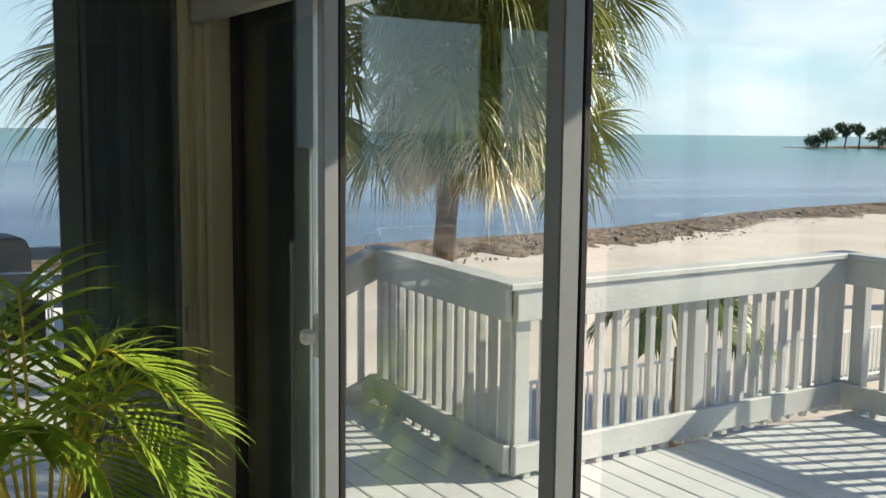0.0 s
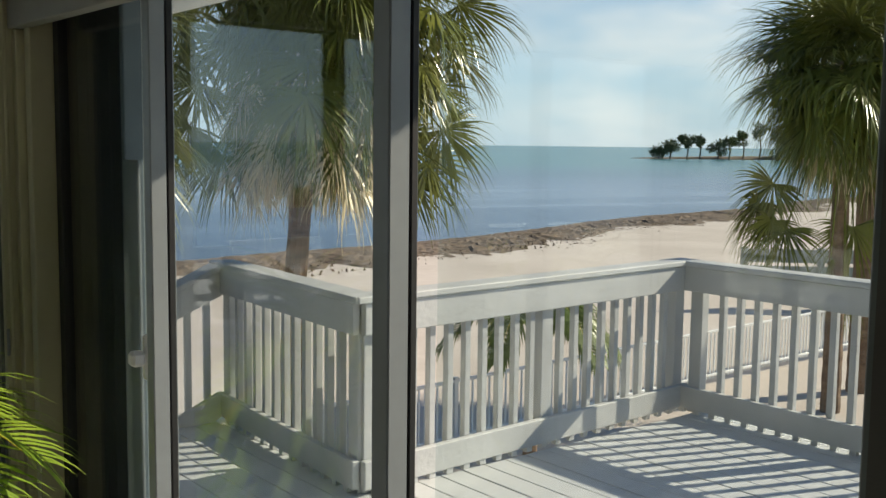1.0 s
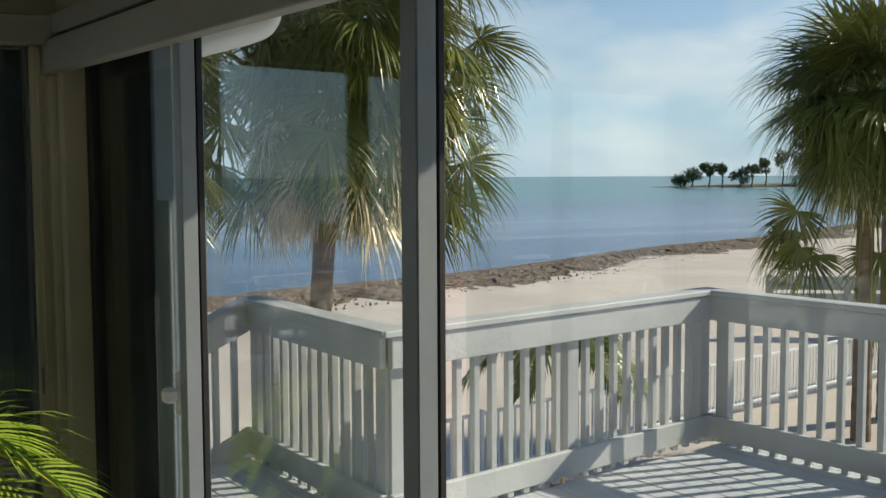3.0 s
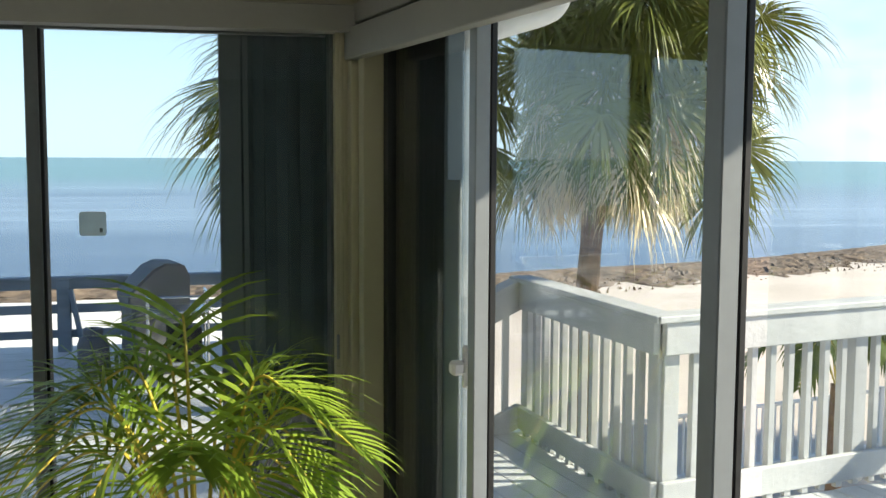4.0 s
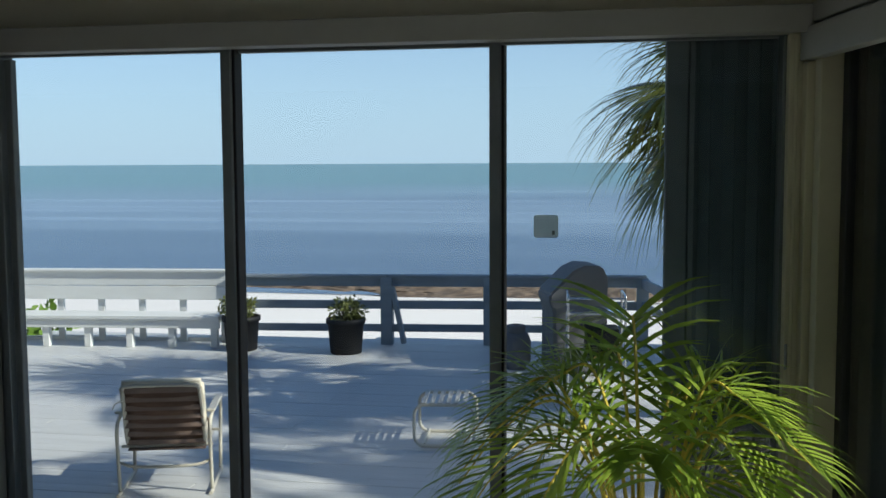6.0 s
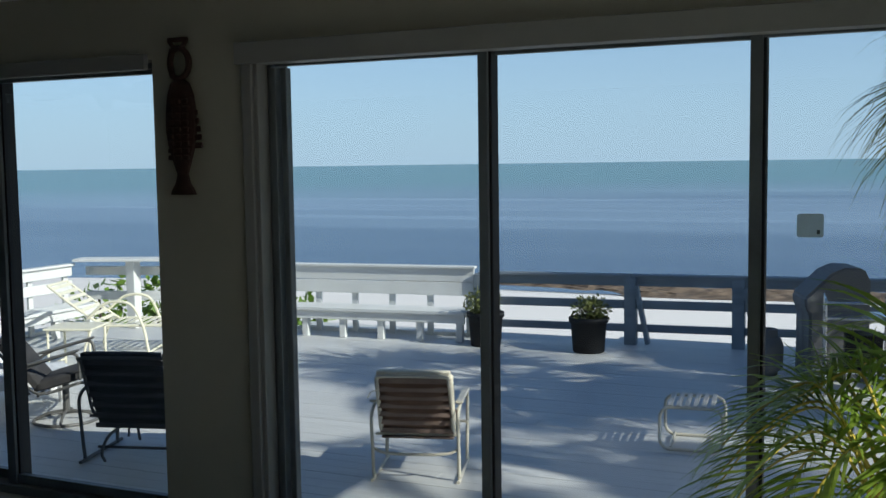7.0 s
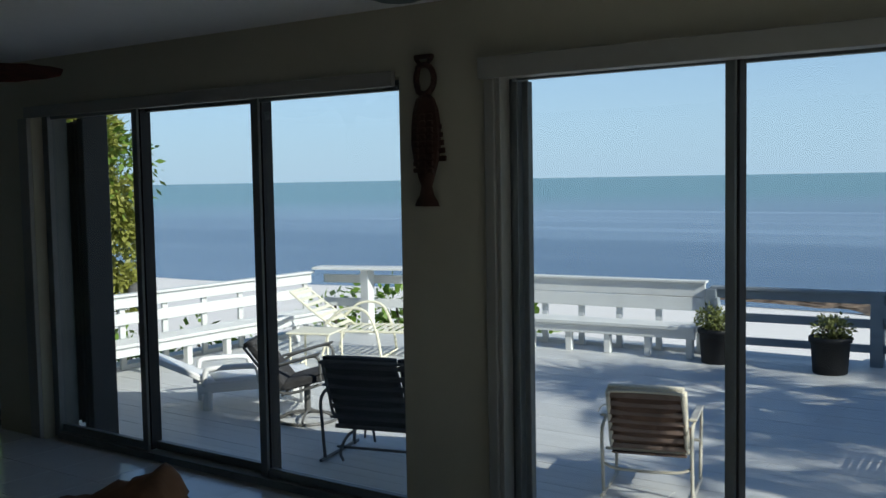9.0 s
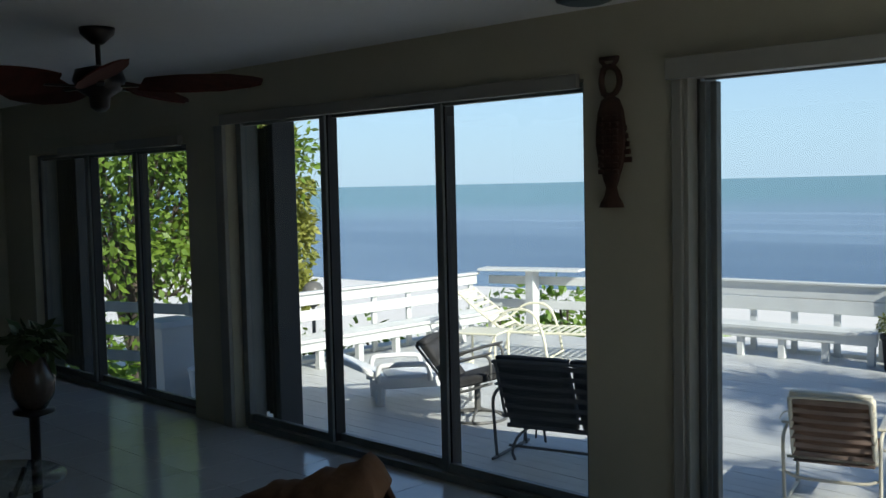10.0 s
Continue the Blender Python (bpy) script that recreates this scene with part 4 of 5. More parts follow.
# cream strap lounger in the sun, with the back raised
lg = thing("sun_lounger", "cream metal sun lounger with vinyl straps and raised back", "sun lounger", pose(-9.05, 5.75, DZ, 0, 0, -68))
for sx in (-0.31, 0.31):
    part("side_tube", tube([(sx, -0.25, 0.33), (sx, 1.25, 0.33)], 0.016), CREAMS, lg)
    part("back_tube", tube(curve_pts([(sx * 0.95, -0.10, 0.34), (sx * 0.95, -0.40, 0.55), (sx * 0.9, -0.72, 0.80)], 4), 0.015), CREAMS, lg)
    part("leg", tube(curve_pts([(sx, 0.98, 0.33), (sx, 1.05, 0.05), (sx, 1.02, 0.014)], 4), 0.016), CREAMS, lg)
    part("leg", tube(curve_pts([(sx, -0.20, 0.33), (sx, -0.30, 0.05), (sx, -0.27, 0.014)], 4), 0.016), CREAMS, lg)
    part("arm", tube(curve_pts([(sx * 1.05, -0.25, 0.42), (sx * 1.08, -0.02, 0.60), (sx * 1.08, 0.26, 0.585), (sx * 1.05, 0.40, 0.33), (sx * 1.05, 0.46, 0.014)], 6), 0.017), CREAMS, lg)
part("top_tube", tube([(-0.28, -0.72, 0.80), (0.28, -0.72, 0.80)], 0.015), CREAMS, lg)
part("foot_tube", tube([(-0.31, 1.25, 0.33), (0.31, 1.25, 0.33)], 0.015), CREAMS, lg)
part("floor_bar", tube([(-0.32, 0.46, 0.016), (0.32, 0.46, 0.016)], 0.014), CREAMS, lg)
for i in range(13):
    y = 0.0 + 0.098 * i
    part("strap", boxes(((-0.31, y - 0.024, 0.342), (0.31, y + 0.024, 0.350)), bevel=0.002), CREAMS, lg)
for i in range(7):
    k = (i + 0.6) / 7.2
    part("strap", boxes(((-0.28, -0.024, -0.004), (0.28, 0.024, 0.004)), m=Matrix.Translation((0, -0.10 - 0.62 * k, 0.345 + 0.46 * k)) @ Euler((radians(-38), 0, 0)).to_matrix().to_4x4(), bevel=0.002), CREAMS, lg)

# white side table by the lounger
tb = thing("side_table", "small white metal side table beside the lounger", "side table", pose(-8.75, 4.75, DZ, 0, 0, 20))
part("top", boxes(((-0.27, -0.25, 0.43), (0.27, 0.25, 0.455)), bevel=0.008), CREAMS, tb)
for sx in (-0.23, 0.23):
    for sy in (-0.21, 0.21):
        part("leg", tube([(sx, sy, 0), (sx, sy, 0.43)], 0.014), CREAMS, tb)
    part("foot_runner", tube([(sx, -0.21, 0.05), (sx, 0.21, 0.05)], 0.012), CREAMS, tb)

# white moulded resin chaise
ch = thing("resin_chaise", "white moulded resin chaise lounge standing low on the deck", "sun lounger", pose(-8.14, 3.12, DZ, 0, 0, 145) @ Matrix.Scale(0.85, 4))
part("seat_shell", pillow(0.66, 1.15, 0.10, Matrix.Translation((0, -0.15, 0.30)), puff=0.2), RESIN, ch, smooth=True)
part("back_shell", pillow(0.62, 0.72, 0.07, Matrix.Translation((0, 0.72, 0.44)) @ Euler((radians(26), 0, 0)).to_matrix().to_4x4(), puff=0.2), RESIN, ch, smooth=True)
for sx in (-0.33, 0.33):
    part("side_apron", boxes(((sx - 0.02, -0.70, 0.20), (sx + 0.02, 0.60, 0.33)), bevel=0.012), RESIN, ch)
    part("arm", tube(curve_pts([(sx * 1.03, 0.53, 0.28), (sx * 1.05, 0.52, 0.43), (sx * 1.06, 0.44, 0.475), (sx * 1.06, 0.02, 0.475), (sx * 1.05, -0.06, 0.43), (sx * 1.03, -0.08, 0.28)], 4), 0.032, 8), RESIN, ch, smooth=True)
    for y in (-0.60, 0.50):
        part("leg", lathe([(0.055, 0), (0.065, 0.22)], 10, at=(sx * 0.9, y, 0)), RESIN, ch)


# ---- grill, pots ----
gr = thing("covered_grill", "barbecue grill under a wrinkled grey cover", "grill", pose(-1.12, 6.95, DZ, 0, 0, 8))
prof = [(-0.29, 0.0), (0.28, 0.0), (0.28, 0.60), (0.28, 0.98), (0.22, 1.10), (0.04, 1.11), (-0.08, 1.06), (-0.33, 0.82), (-0.33, 0.72), (-0.29, 0.66)]
bm = bmesh.new()
n = 10
rings = []
for i in range(n + 1):
    x = -0.27 + 0.54 * i / n
    rings.append([bm.verts.new((x + 0.02 * noise.noise((i, j, 1)), y * (1 + 0.06 * noise.noise((i * 0.8, j * 1.3, 5))), z)) for j, (y, z) in enumerate(prof)])
for a, b in zip(rings, rings[1:]):
    for j in range(len(prof)):
        bm.faces.new((a[j], b[j], b[(j + 1) % len(prof)], a[(j + 1) % len(prof)]))
bm.faces.new(rings[0])
bm.faces.new(rings[-1][::-1])
bmesh.ops.recalc_face_normals(bm, faces=bm.faces)
bmesh.ops.bevel(bm, geom=[e for e in bm.edges if e.calc_face_angle(0) > 0.5], offset=0.02, segments=2, affect="EDGES")
gr.rotation_euler.z = radians(-72)
part("cover", bm, COVER, gr, "creased grey cover")
sc = thing("steel_cart", "stainless serving cart with rails beside the grill", "cart", pose(-0.88, 6.25, DZ, 0, 0, 5))
part("top_shelf", boxes(((-0.28, -0.22, 0.70), (0.28, 0.22, 0.73)), bevel=0.006), STEEL, sc)
part("lower_shelf", boxes(((-0.28, -0.22, 0.22), (0.28, 0.22, 0.25)), bevel=0.006), STEEL, sc)
for sx in (-0.27, 0.27):
    part("frame_loop", tube(curve_pts([(sx, -0.23, 0.0), (sx, -0.23, 0.80), (sx, -0.17, 0.88), (sx, 0.17, 0.88), (sx, 0.23, 0.80), (sx, 0.23, 0.0)], 5), 0.012), STEEL, sc, smooth=True)
part("push_bar", tube([(-0.27, -0.20, 0.86), (0.27, -0.20, 0.86)], 0.011), STEEL, sc)
part("black_box", boxes(((-0.10, -0.16, 0.252), (0.22, 0.16, 0.56)), bevel=0.01), BLACKP, sc, "dark box on the lower shelf")
gt = thing("gas_bottle", "pale grey gas bottle beside the grill", "gas bottle", pose(-1.72, 6.85, DZ))
part("tank", lathe([(0.10, 0.0), (0.10, 0.03), (0.15, 0.07), (0.155, 0.30), (0.13, 0.37), (0.06, 0.40)], 18), COVER, gt, smooth=True)
part("valve", lathe([(0.025, 0.398), (0.025, 0.45), (0.04, 0.455), (0.04, 0.47)], 10), BLACKP, gt)
part("collar", lathe([(0.09, 0.385), (0.095, 0.39), (0.095, 0.46), (0.09, 0.465)], 14), COVER, gt)


def leaf_cluster(bm, c, r, n, size, seed, flat=0.7, droop=0.3):
    """Many small pointed leaves scattered through an uneven clump."""
    rnd = random.Random(seed)
    for _ in range(n):
        d = Vector((rnd.gauss(0, 1), rnd.gauss(0, 1), rnd.gauss(0, 1) * flat)).normalized()
        p = Vector(c) + d * r * (0.35 + 0.65 * rnd.random() ** 0.6)
        ax = (d + Vector((rnd.gauss(0, 0.6), rnd.gauss(0, 0.6), rnd.gauss(0, 0.5) - droop))).normalized()
        sd = ax.cross(Vector((rnd.gauss(0, 1), rnd.gauss(0, 1), rnd.gauss(0, 1) + 1.5))).normalized()
        s = size * (0.6 + 0.8 * rnd.random())
        v = [bm.verts.new(p), bm.verts.new(p + ax * s * 0.45 + sd * s * 0.26), bm.verts.new(p + ax * s), bm.verts.new(p + ax * s * 0.45 - sd * s * 0.26)]
        bm.faces.new(v)


def potted_shrub(x, y, seed, label):
    t = thing("potted_shrub", label, "potted plant", pose(x, y, DZ), "pots by the sea rail")
    part("pot", lathe([(0.17, 0.0), (0.18, 0.01), (0.205, 0.34), (0.225, 0.345), (0.225, 0.40), (0.20, 0.40), (0.19, 0.36)], 22), BLACKP, t, "black plastic pot", True)
    part("soil", lathe([(0.19, 0.34), (0.185, 0.365)], 16), SOIL, t)
    bm = bmesh.new()
    rnd = random.Random(seed)
    for i in range(9):
        a = rnd.random() * 6.28
        leaf_cluster(bm, (0.13 * math.cos(a) * rnd.random() * 1.4, 0.13 * math.sin(a) * rnd.random() * 1.4, 0.43 + 0.11 * rnd.random()), 0.125, 80, 0.05, seed * 10 + i)
    part("foliage", bm, POTL, t, "small leaved olive green shrub")
    bm = bmesh.new()
    for i in range(9):
        a = rnd.random() * 6.28
        tube([(0, 0, 0.36), (0.12 * math.cos(a), 0.12 * math.sin(a), 0.52)], 0.006, 5, bm)
    part("stems", bm, WOODB, t)


potted_shrub(-5.0, 7.45, 3, "black plastic pot with a leafy green shrub, by the bench end")
potted_shrub(-3.74, 7.45, 8, "black plastic pot with a leafy green shrub, before the rail")


# ---- palms and trees ----
def fan_leaf(bm, root, direc, petiole, size, rnd, nseg=50, droop=1.0, wide=0.6, twist=0.0, jit=0.02):
    """One fan palm leaf: arched petiole, then a folded fan of split, drooping blades."""
    d = Vector(direc).normalized()
    side = d.cross(Vector((0, 0, 1)))
    side = side.normalized() if side.length > 0.05 else Vector((1, 0, 0))
    side = Matrix.Rotation(twist, 3, d) @ side
    p = Vector(root)
    pts = [p.copy()]
    cur = d.copy()
    for i in range(5):
        cur = (cur + Vector((0, 0, -0.10 * droop))).normalized()
        p = p + cur * petiole / 5
        pts.append(p.copy())
    tube(pts, 0.022, 4, bm, taper=0.5)
    side = (side - cur * side.dot(cur)).normalized()
    nrm = side.cross(cur).normalized()
    for j in range(nseg):
        a = radians(-118 + 236 * (j + 0.5) / nseg)
        L = size * (0.72 + 0.28 * math.cos(a * 0.8)) * (0.9 + 0.2 * rnd.random())
        v = (cur * math.cos(a) + side * math.sin(a)).normalized()
        v = (v - nrm * 0.20 * abs(math.sin(a)) + nrm * 0.06 * (1 if j % 2 else -1)).normalized()
        q = p.copy()
        wv = v.cross(nrm).normalized()
        prev = None
        steps, w0 = 5, size * 2 * math.pi * 236 / 360 / nseg * wide
        for s in range(steps + 1):
            t = s / steps
            w = w0 * (0.2 + 1.7 * t if t < 0.42 else 0.60 * (1 - t) / 0.58 + 0.02) * 0.52
            ra = bm.verts.new(q + wv * w)
            rb = bm.verts.new(q - wv * w)
            if prev:
                bm.faces.new((prev[0], ra, rb, prev[1]))
            prev = (ra, rb)
            v = (v + Vector((rnd.gauss(0, jit), rnd.gauss(0, jit), -droop * 0.85 * t * t - 0.06))).normalized()
            q = q + v * L / steps


def fan_palm(name, label, x, y, top, leaves, size, seed, trunk_r=0.17, dead=8, lean=(0, 0), zmin=-0.55, pet=0.9, zmax=1.25, skirt=0.0, short=0.8, wide=0.7, twist=0.3, strand=1.0, jit=0.03, hung=()):
    rnd = random.Random(seed)
    t = thing(name, label, "palm tree", pose(x, y, SANDZ - 0.1))
    h = top - SANDZ + 0.1
    pts = curve_pts([(0, 0, 0), (lean[0] * 0.3, lean[1] * 0.3, h * 0.4), (lean[0], lean[1], h)], 10)
    bm = bmesh.new()
    n = len(pts)
    rings = []
    for i, p in enumerate(pts):
        r = trunk_r * (1.15 - 0.25 * i / n) * (1 + 0.06 * (i % 2))
        rings.append([bm.verts.new(p + Vector((r * (1 + 0.05 * rnd.random()) * math.cos(k * math.pi / 6), r * math.sin(k * math.pi / 6), 0))) for k in range(12)])
    for a, b in zip(rings, rings[1:]):
        for k in range(12):
            bm.faces.new((a[k], a[(k + 1) % 12], b[(k + 1) % 12], b[k]))
    bm.faces.new(rings[-1])
    part("trunk", bm, BARK, t, "ringed brown palm trunk")
    bm = bmesh.new()
    for i in range(26):
        a = i * 2.4
        z = h - 0.75 + 0.7 * i / 26
        box(bm, (-0.03, -0.012, 0), (0.03, 0.012, 0.26), Matrix.Translation((lean[0] + trunk_r * 0.95 * math.cos(a), lean[1] + trunk_r * 0.95 * math.sin(a), z)) @ Euler((0, radians(25), a), "XYZ").to_matrix().to_4x4())
    part("boots", bm, BARK, t, "old leaf bases on the trunk")
    green, dry = bmesh.new(), bmesh.new()
    head = Vector((lean[0], lean[1], h))
    for i in range(leaves):
        a = i * 2.39996 + rnd.gauss(0, 0.15)
        k = (i + 0.5) / leaves
        el = zmin + (zmax - zmin) * k ** 1.15 + rnd.gauss(0, 0.08)
        d = Vector((math.cos(a) * math.cos(el), math.sin(a) * math.cos(el), math.sin(el)))
        fan_leaf(green, head + Vector((0, 0, 0.15 * k)), d, pet * (short + (1.2 - short) * rnd.random()), size * (0.8 + 0.3 * rnd.random()), rnd, droop=1.2 - 0.6 * k, wide=wide, twist=rnd.gauss(0, twist), jit=jit)
    for i in range(dead):
        a = i * 2.39996 + 1.0
        d = Vector((math.cos(a) * 0.8, math.sin(a) * 0.8, -0.35 - 0.45 * rnd.random()))
        fan_leaf(dry, head + Vector((0, 0, -0.1 - skirt * rnd.random())), d, pet * (0.25 + 0.6 * rnd.random()), size * strand * (0.6 + 0.3 * rnd.random()), rnd, nseg=34, droop=1.7 * strand, wide=wide * 0.7, twist=rnd.gauss(0, twist), jit=jit * 1.6)
    # older leaves hang out on long stalks and show their whole fan
    for hub, sz, tw in hung:
        d = Vector(hub) - Vector((x, y, SANDZ - 0.1)) - head
        fan_leaf(green, head, d, d.length, sz, rnd, nseg=54, droop=0.7, wide=wide, twist=radians(tw), jit=jit)
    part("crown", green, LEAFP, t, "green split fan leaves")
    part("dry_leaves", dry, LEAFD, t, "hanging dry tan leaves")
    return t


fan_palm("fan_palm", "fan palm with drooping green and tan leaves beside the deck", 3.70, 7.85, 3.35, 200, 1.08, 11, 0.125, dead=190, lean=(0.30, -0.16), zmin=-1.1, pet=1.6, zmax=1.4, skirt=1.0, short=0.3, wide=0.46, twist=0.5, strand=1.05, jit=0.09,
         hung=(((5.58, 7.05, 2.0), 0.95, 75), ((5.45, 7.08, 1.55), 0.95, 62), ((5.0, 7.25, 1.75), 0.9, 100), ((5.25, 7.15, 1.25), 0.8, 85), ((5.35, 7.1, 2.5), 0.9, 70),
               ((2.60, 8.2, 2.5), 0.95, -75), ((2.45, 8.3, 2.0), 0.95, -65), ((2.80, 8.1, 1.55), 0.9, -85), ((3.3, 7.6, 1.9), 0.9, -100), ((3.0, 7.9, 2.9), 0.95, -80)))
fan_palm("fan_palm", "dense dark fan palm beyond the side deck railing", 11.56, 6.56, 2.65, 84, 1.25, 23, 0.12, dead=9, zmin=-1.0, pet=0.95, zmax=1.3, skirt=0.5, short=0.5, wide=0.45, jit=0.06,
         hung=(((10.45, 7.35, 0.95), 0.95, 45), ((10.80, 7.05, 0.50), 0.95, 110), ((10.60, 7.2, 0.65), 0.9, 60), ((11.25, 6.45, 0.0), 1.0, 80), ((11.6, 6.3, 0.5), 1.0, 75), ((10.65, 7.2, 1.2), 0.9, 85), ((11.5, 6.35, -0.35), 0.9, 95)))
fan_palm("fan_palm", "dark fan palm close beside the sea-side deck", 0.55, 4.95, 2.1, 56, 1.0, 37, 0.14, dead=2, zmin=-1.1, pet=0.85, wide=0.5, jit=0.05)
fan_palm("fan_palm", "fan palm with a thin trunk among the others", 12.9, 7.2, 2.8, 46, 1.3, 41, 0.15, dead=4, zmin=-0.9)
fan_palm("fan_palm", "tall fan palm shading the decks", 6.4, 0.2, 5.5, 17, 1.1, 43, 0.15, dead=0, lean=(0.0, 1.5), zmin=-0.4, pet=1.1, zmax=0.5, wide=0.5)


def feather_frond(bm, sbm, ctrl, n, ll, rnd, droop=0.35, width=0.016, vee=0.5, start=0.25):
    """A feather leaf: arched stem through ctrl with leaflets along both sides."""
    pts = curve_pts(ctrl, 7)
    tube(pts, 0.0075, 5, sbm, taper=0.3)
    k = len(pts) - 1
    for i in range(n):
        t = start + (1 - start) * (i + 0.5) / n
        f = t * k
        a = int(min(k - 1, f))
        p = pts[a].lerp(pts[a + 1], f - a)
        tan = (pts[a + 1] - pts[a]).normalized()
        sd = tan.cross(Vector((0, 0, 1)))
        sd = sd.normalized() if sd.length > 0.1 else Vector((1, 0, 0))
        up = sd.cross(tan).normalized()
        u = (t - start) / (1 - start)
        L = ll * (0.55 + 0.75 * math.sin(math.pi * min(1, 0.15 + u * 0.85)) ** 0.8) * (0.85 + 0.3 * rnd.random())
        for sg in (-1, 1):
            v = (sd * sg + tan * (0.55 + 0.9 * u) + up * vee).normalized()
            q = p.copy()
            prev = None
            for s in range(5):
                w = width * (0.5, 1.0, 0.9, 0.55, 0.06)[s]
                wv = v.cross(up)
                wv = wv.normalized() if wv.length > 0.05 else tan
                ra, rb = bm.verts.new(q + wv * w), bm.verts.new(q - wv * w)
                if prev:
                    bm.faces.new((prev[0], ra, rb, prev[1]))
                prev = (ra, rb)
                v = (v + Vector((0, 0, -droop * (0.3 + s * 0.35)))).normalized()
                q = q + v * L / 4


def areca():
    """The potted indoor palm by the corner of the glass walls."""
    rnd = random.Random(5)
    t = thing("areca_palm", "lush green feather-leaved indoor palm in a pot by the glass corner", "potted palm", pose(-0.52, -0.62, 0))
    part("pot", lathe([(0.15, 0.0), (0.16, 0.01), (0.20, 0.30), (0.215, 0.305), (0.215, 0.34), (0.19, 0.34), (0.185, 0.31)], 24), CERAM, t, "dark glazed pot", True)
    part("soil", lathe([(0.185, 0.29), (0.18, 0.31)], 16), SOIL, t)
    fronds = [  # azimuth, reach, height of the arch, height of the tip
        (150, 0.50, 1.02, 0.80), (185, 0.62, 0.98, 0.70), (205, 0.70, 0.92, 0.55), (170, 0.66, 0.95, 0.62), (226, 0.62, 0.88, 0.50),
        (95, 0.30, 1.20, 1.20), (120, 0.36, 1.10, 1.05), (40, 0.40, 1.02, 0.88), (5, 0.55, 0.98, 0.84), (-15, 0.58, 0.95, 0.80), (-30, 0.56, 0.90, 0.70), (-48, 0.40, 0.80, 0.55),
        (20, 0.45, 0.85, 0.60), (60, 0.30, 0.95, 0.90), (330, 0.55, 0.74, 0.50), (140, 0.55, 0.82, 0.52), (215, 0.50, 0.75, 0.42), (0, 0.42, 0.78, 0.56), (180, 0.36, 1.08, 1.00), (262, 0.14, 0.86, 0.84),
        (-25, 0.36, 1.05, 0.98), (195, 0.55, 1.05, 0.84), (160, 0.68, 0.78, 0.42),
    ]
    for i, (az, reach, hi, tip) in enumerate(fronds):
        a = radians(az + rnd.gauss(0, 4))
        c, s = math.cos(a), math.sin(a)
        reach, hi, tip = reach * (0.66 if s <= -0.5 else 0.76 if c > 0.5 else 0.86), 0.30 + (hi - 0.30) * 0.90, 0.30 + (tip - 0.30) * 0.88
        if s > 0:
            reach = min(reach, 0.46 / max(0.2, s))
        lb, sb = bmesh.new(), bmesh.new()
        r0 = 0.02 + 0.06 * rnd.random()
        feather_frond(lb, sb, [(c * r0, s * r0, 0.30), (c * (r0 + reach * 0.14), s * (r0 + reach * 0.14), 0.30 + (hi - 0.30) * 0.55), (c * (r0 + reach * 0.42), s * (r0 + reach * 0.42), hi * 0.985), (c * (r0 + reach * 0.75), s * (r0 + reach * 0.75), (hi * 1.6 + tip) / 2.6), (c * (r0 + reach), s * (r0 + reach), tip)],
                      20, 0.24, rnd, droop=0.2, width=0.0066, vee=0.55, start=0.36)
        f = part("frond", lb, ARECA, t)
        part("cane", sb, STEM, f, "yellow green cane stem")


areca()


# small feather palm on the sand, seen through the balusters
yp = thing("young_palm", "young feather palm growing on the sand below the deck", "palm tree", pose(5.62, 5.45, SANDZ))
lb, sb = bmesh.new(), bmesh.new()
rnd = random.Random(9)
for i in range(9):
    a = i * 2.4 + 0.5
    c, s = math.cos(a), math.sin(a)
    hi = 2.02 + 0.14 * rnd.random()
    r = 0.85 + 0.25 * rnd.random()
    feather_frond(lb, sb, [(0, 0, 1.5), (c * 0.2, s * 0.2, hi * 0.95), (c * 0.55 * r, s * 0.55 * r, hi), (c * r, s * r, hi - 0.42)], 30, 0.38, rnd, droop=0.5, width=0.019)
part("crown", lb, YOUNG, yp, "green feather leaves")
part("stems", sb, STEM, yp)
part("trunk", lathe([(0.09, 0), (0.06, 1.55)], 10), BARK, yp)


def broad_tree(name, label, x, y, h, r, clumps, leaf, seed, material, base=SANDZ, spread=1.0, low=0.35):
    rnd = random.Random(seed)
    t = thing(name, label, "tree", pose(x, y, base))
    wood, crown = bmesh.new(), bmesh.new()
    tube(curve_pts([(0, 0, 0), (0.1 * r, 0.05 * r, h * 0.25), (0, 0, h * 0.5)], 5), 0.07 * r + 0.05, 8, wood, taper=0.6)
    for i in range(clumps):
        a = i * 2.39996
        k = (i + 0.5) / clumps
        rr = r * spread * (0.35 + 0.65 * rnd.random())
        c = Vector((rr * math.cos(a), rr * math.sin(a), h * (low + (1 - low) * rnd.random() ** 0.8)))
        tube(curve_pts([(0, 0, h * (0.2 + 0.3 * rnd.random())), (c.x * 0.5, c.y * 0.5, c.z * 0.72), tuple(c)], 4), 0.03 + 0.006 * r, 5, wood, taper=0.25)
        leaf_cluster(crown, c, r * (0.26 + 0.16 * rnd.random()), 420, leaf, seed * 100 + i)
    part("trunk", wood, WOODB, t, "forking grey brown trunk and limbs")
    part("crown", crown, material, t, "loose green foliage with gaps")
    return t


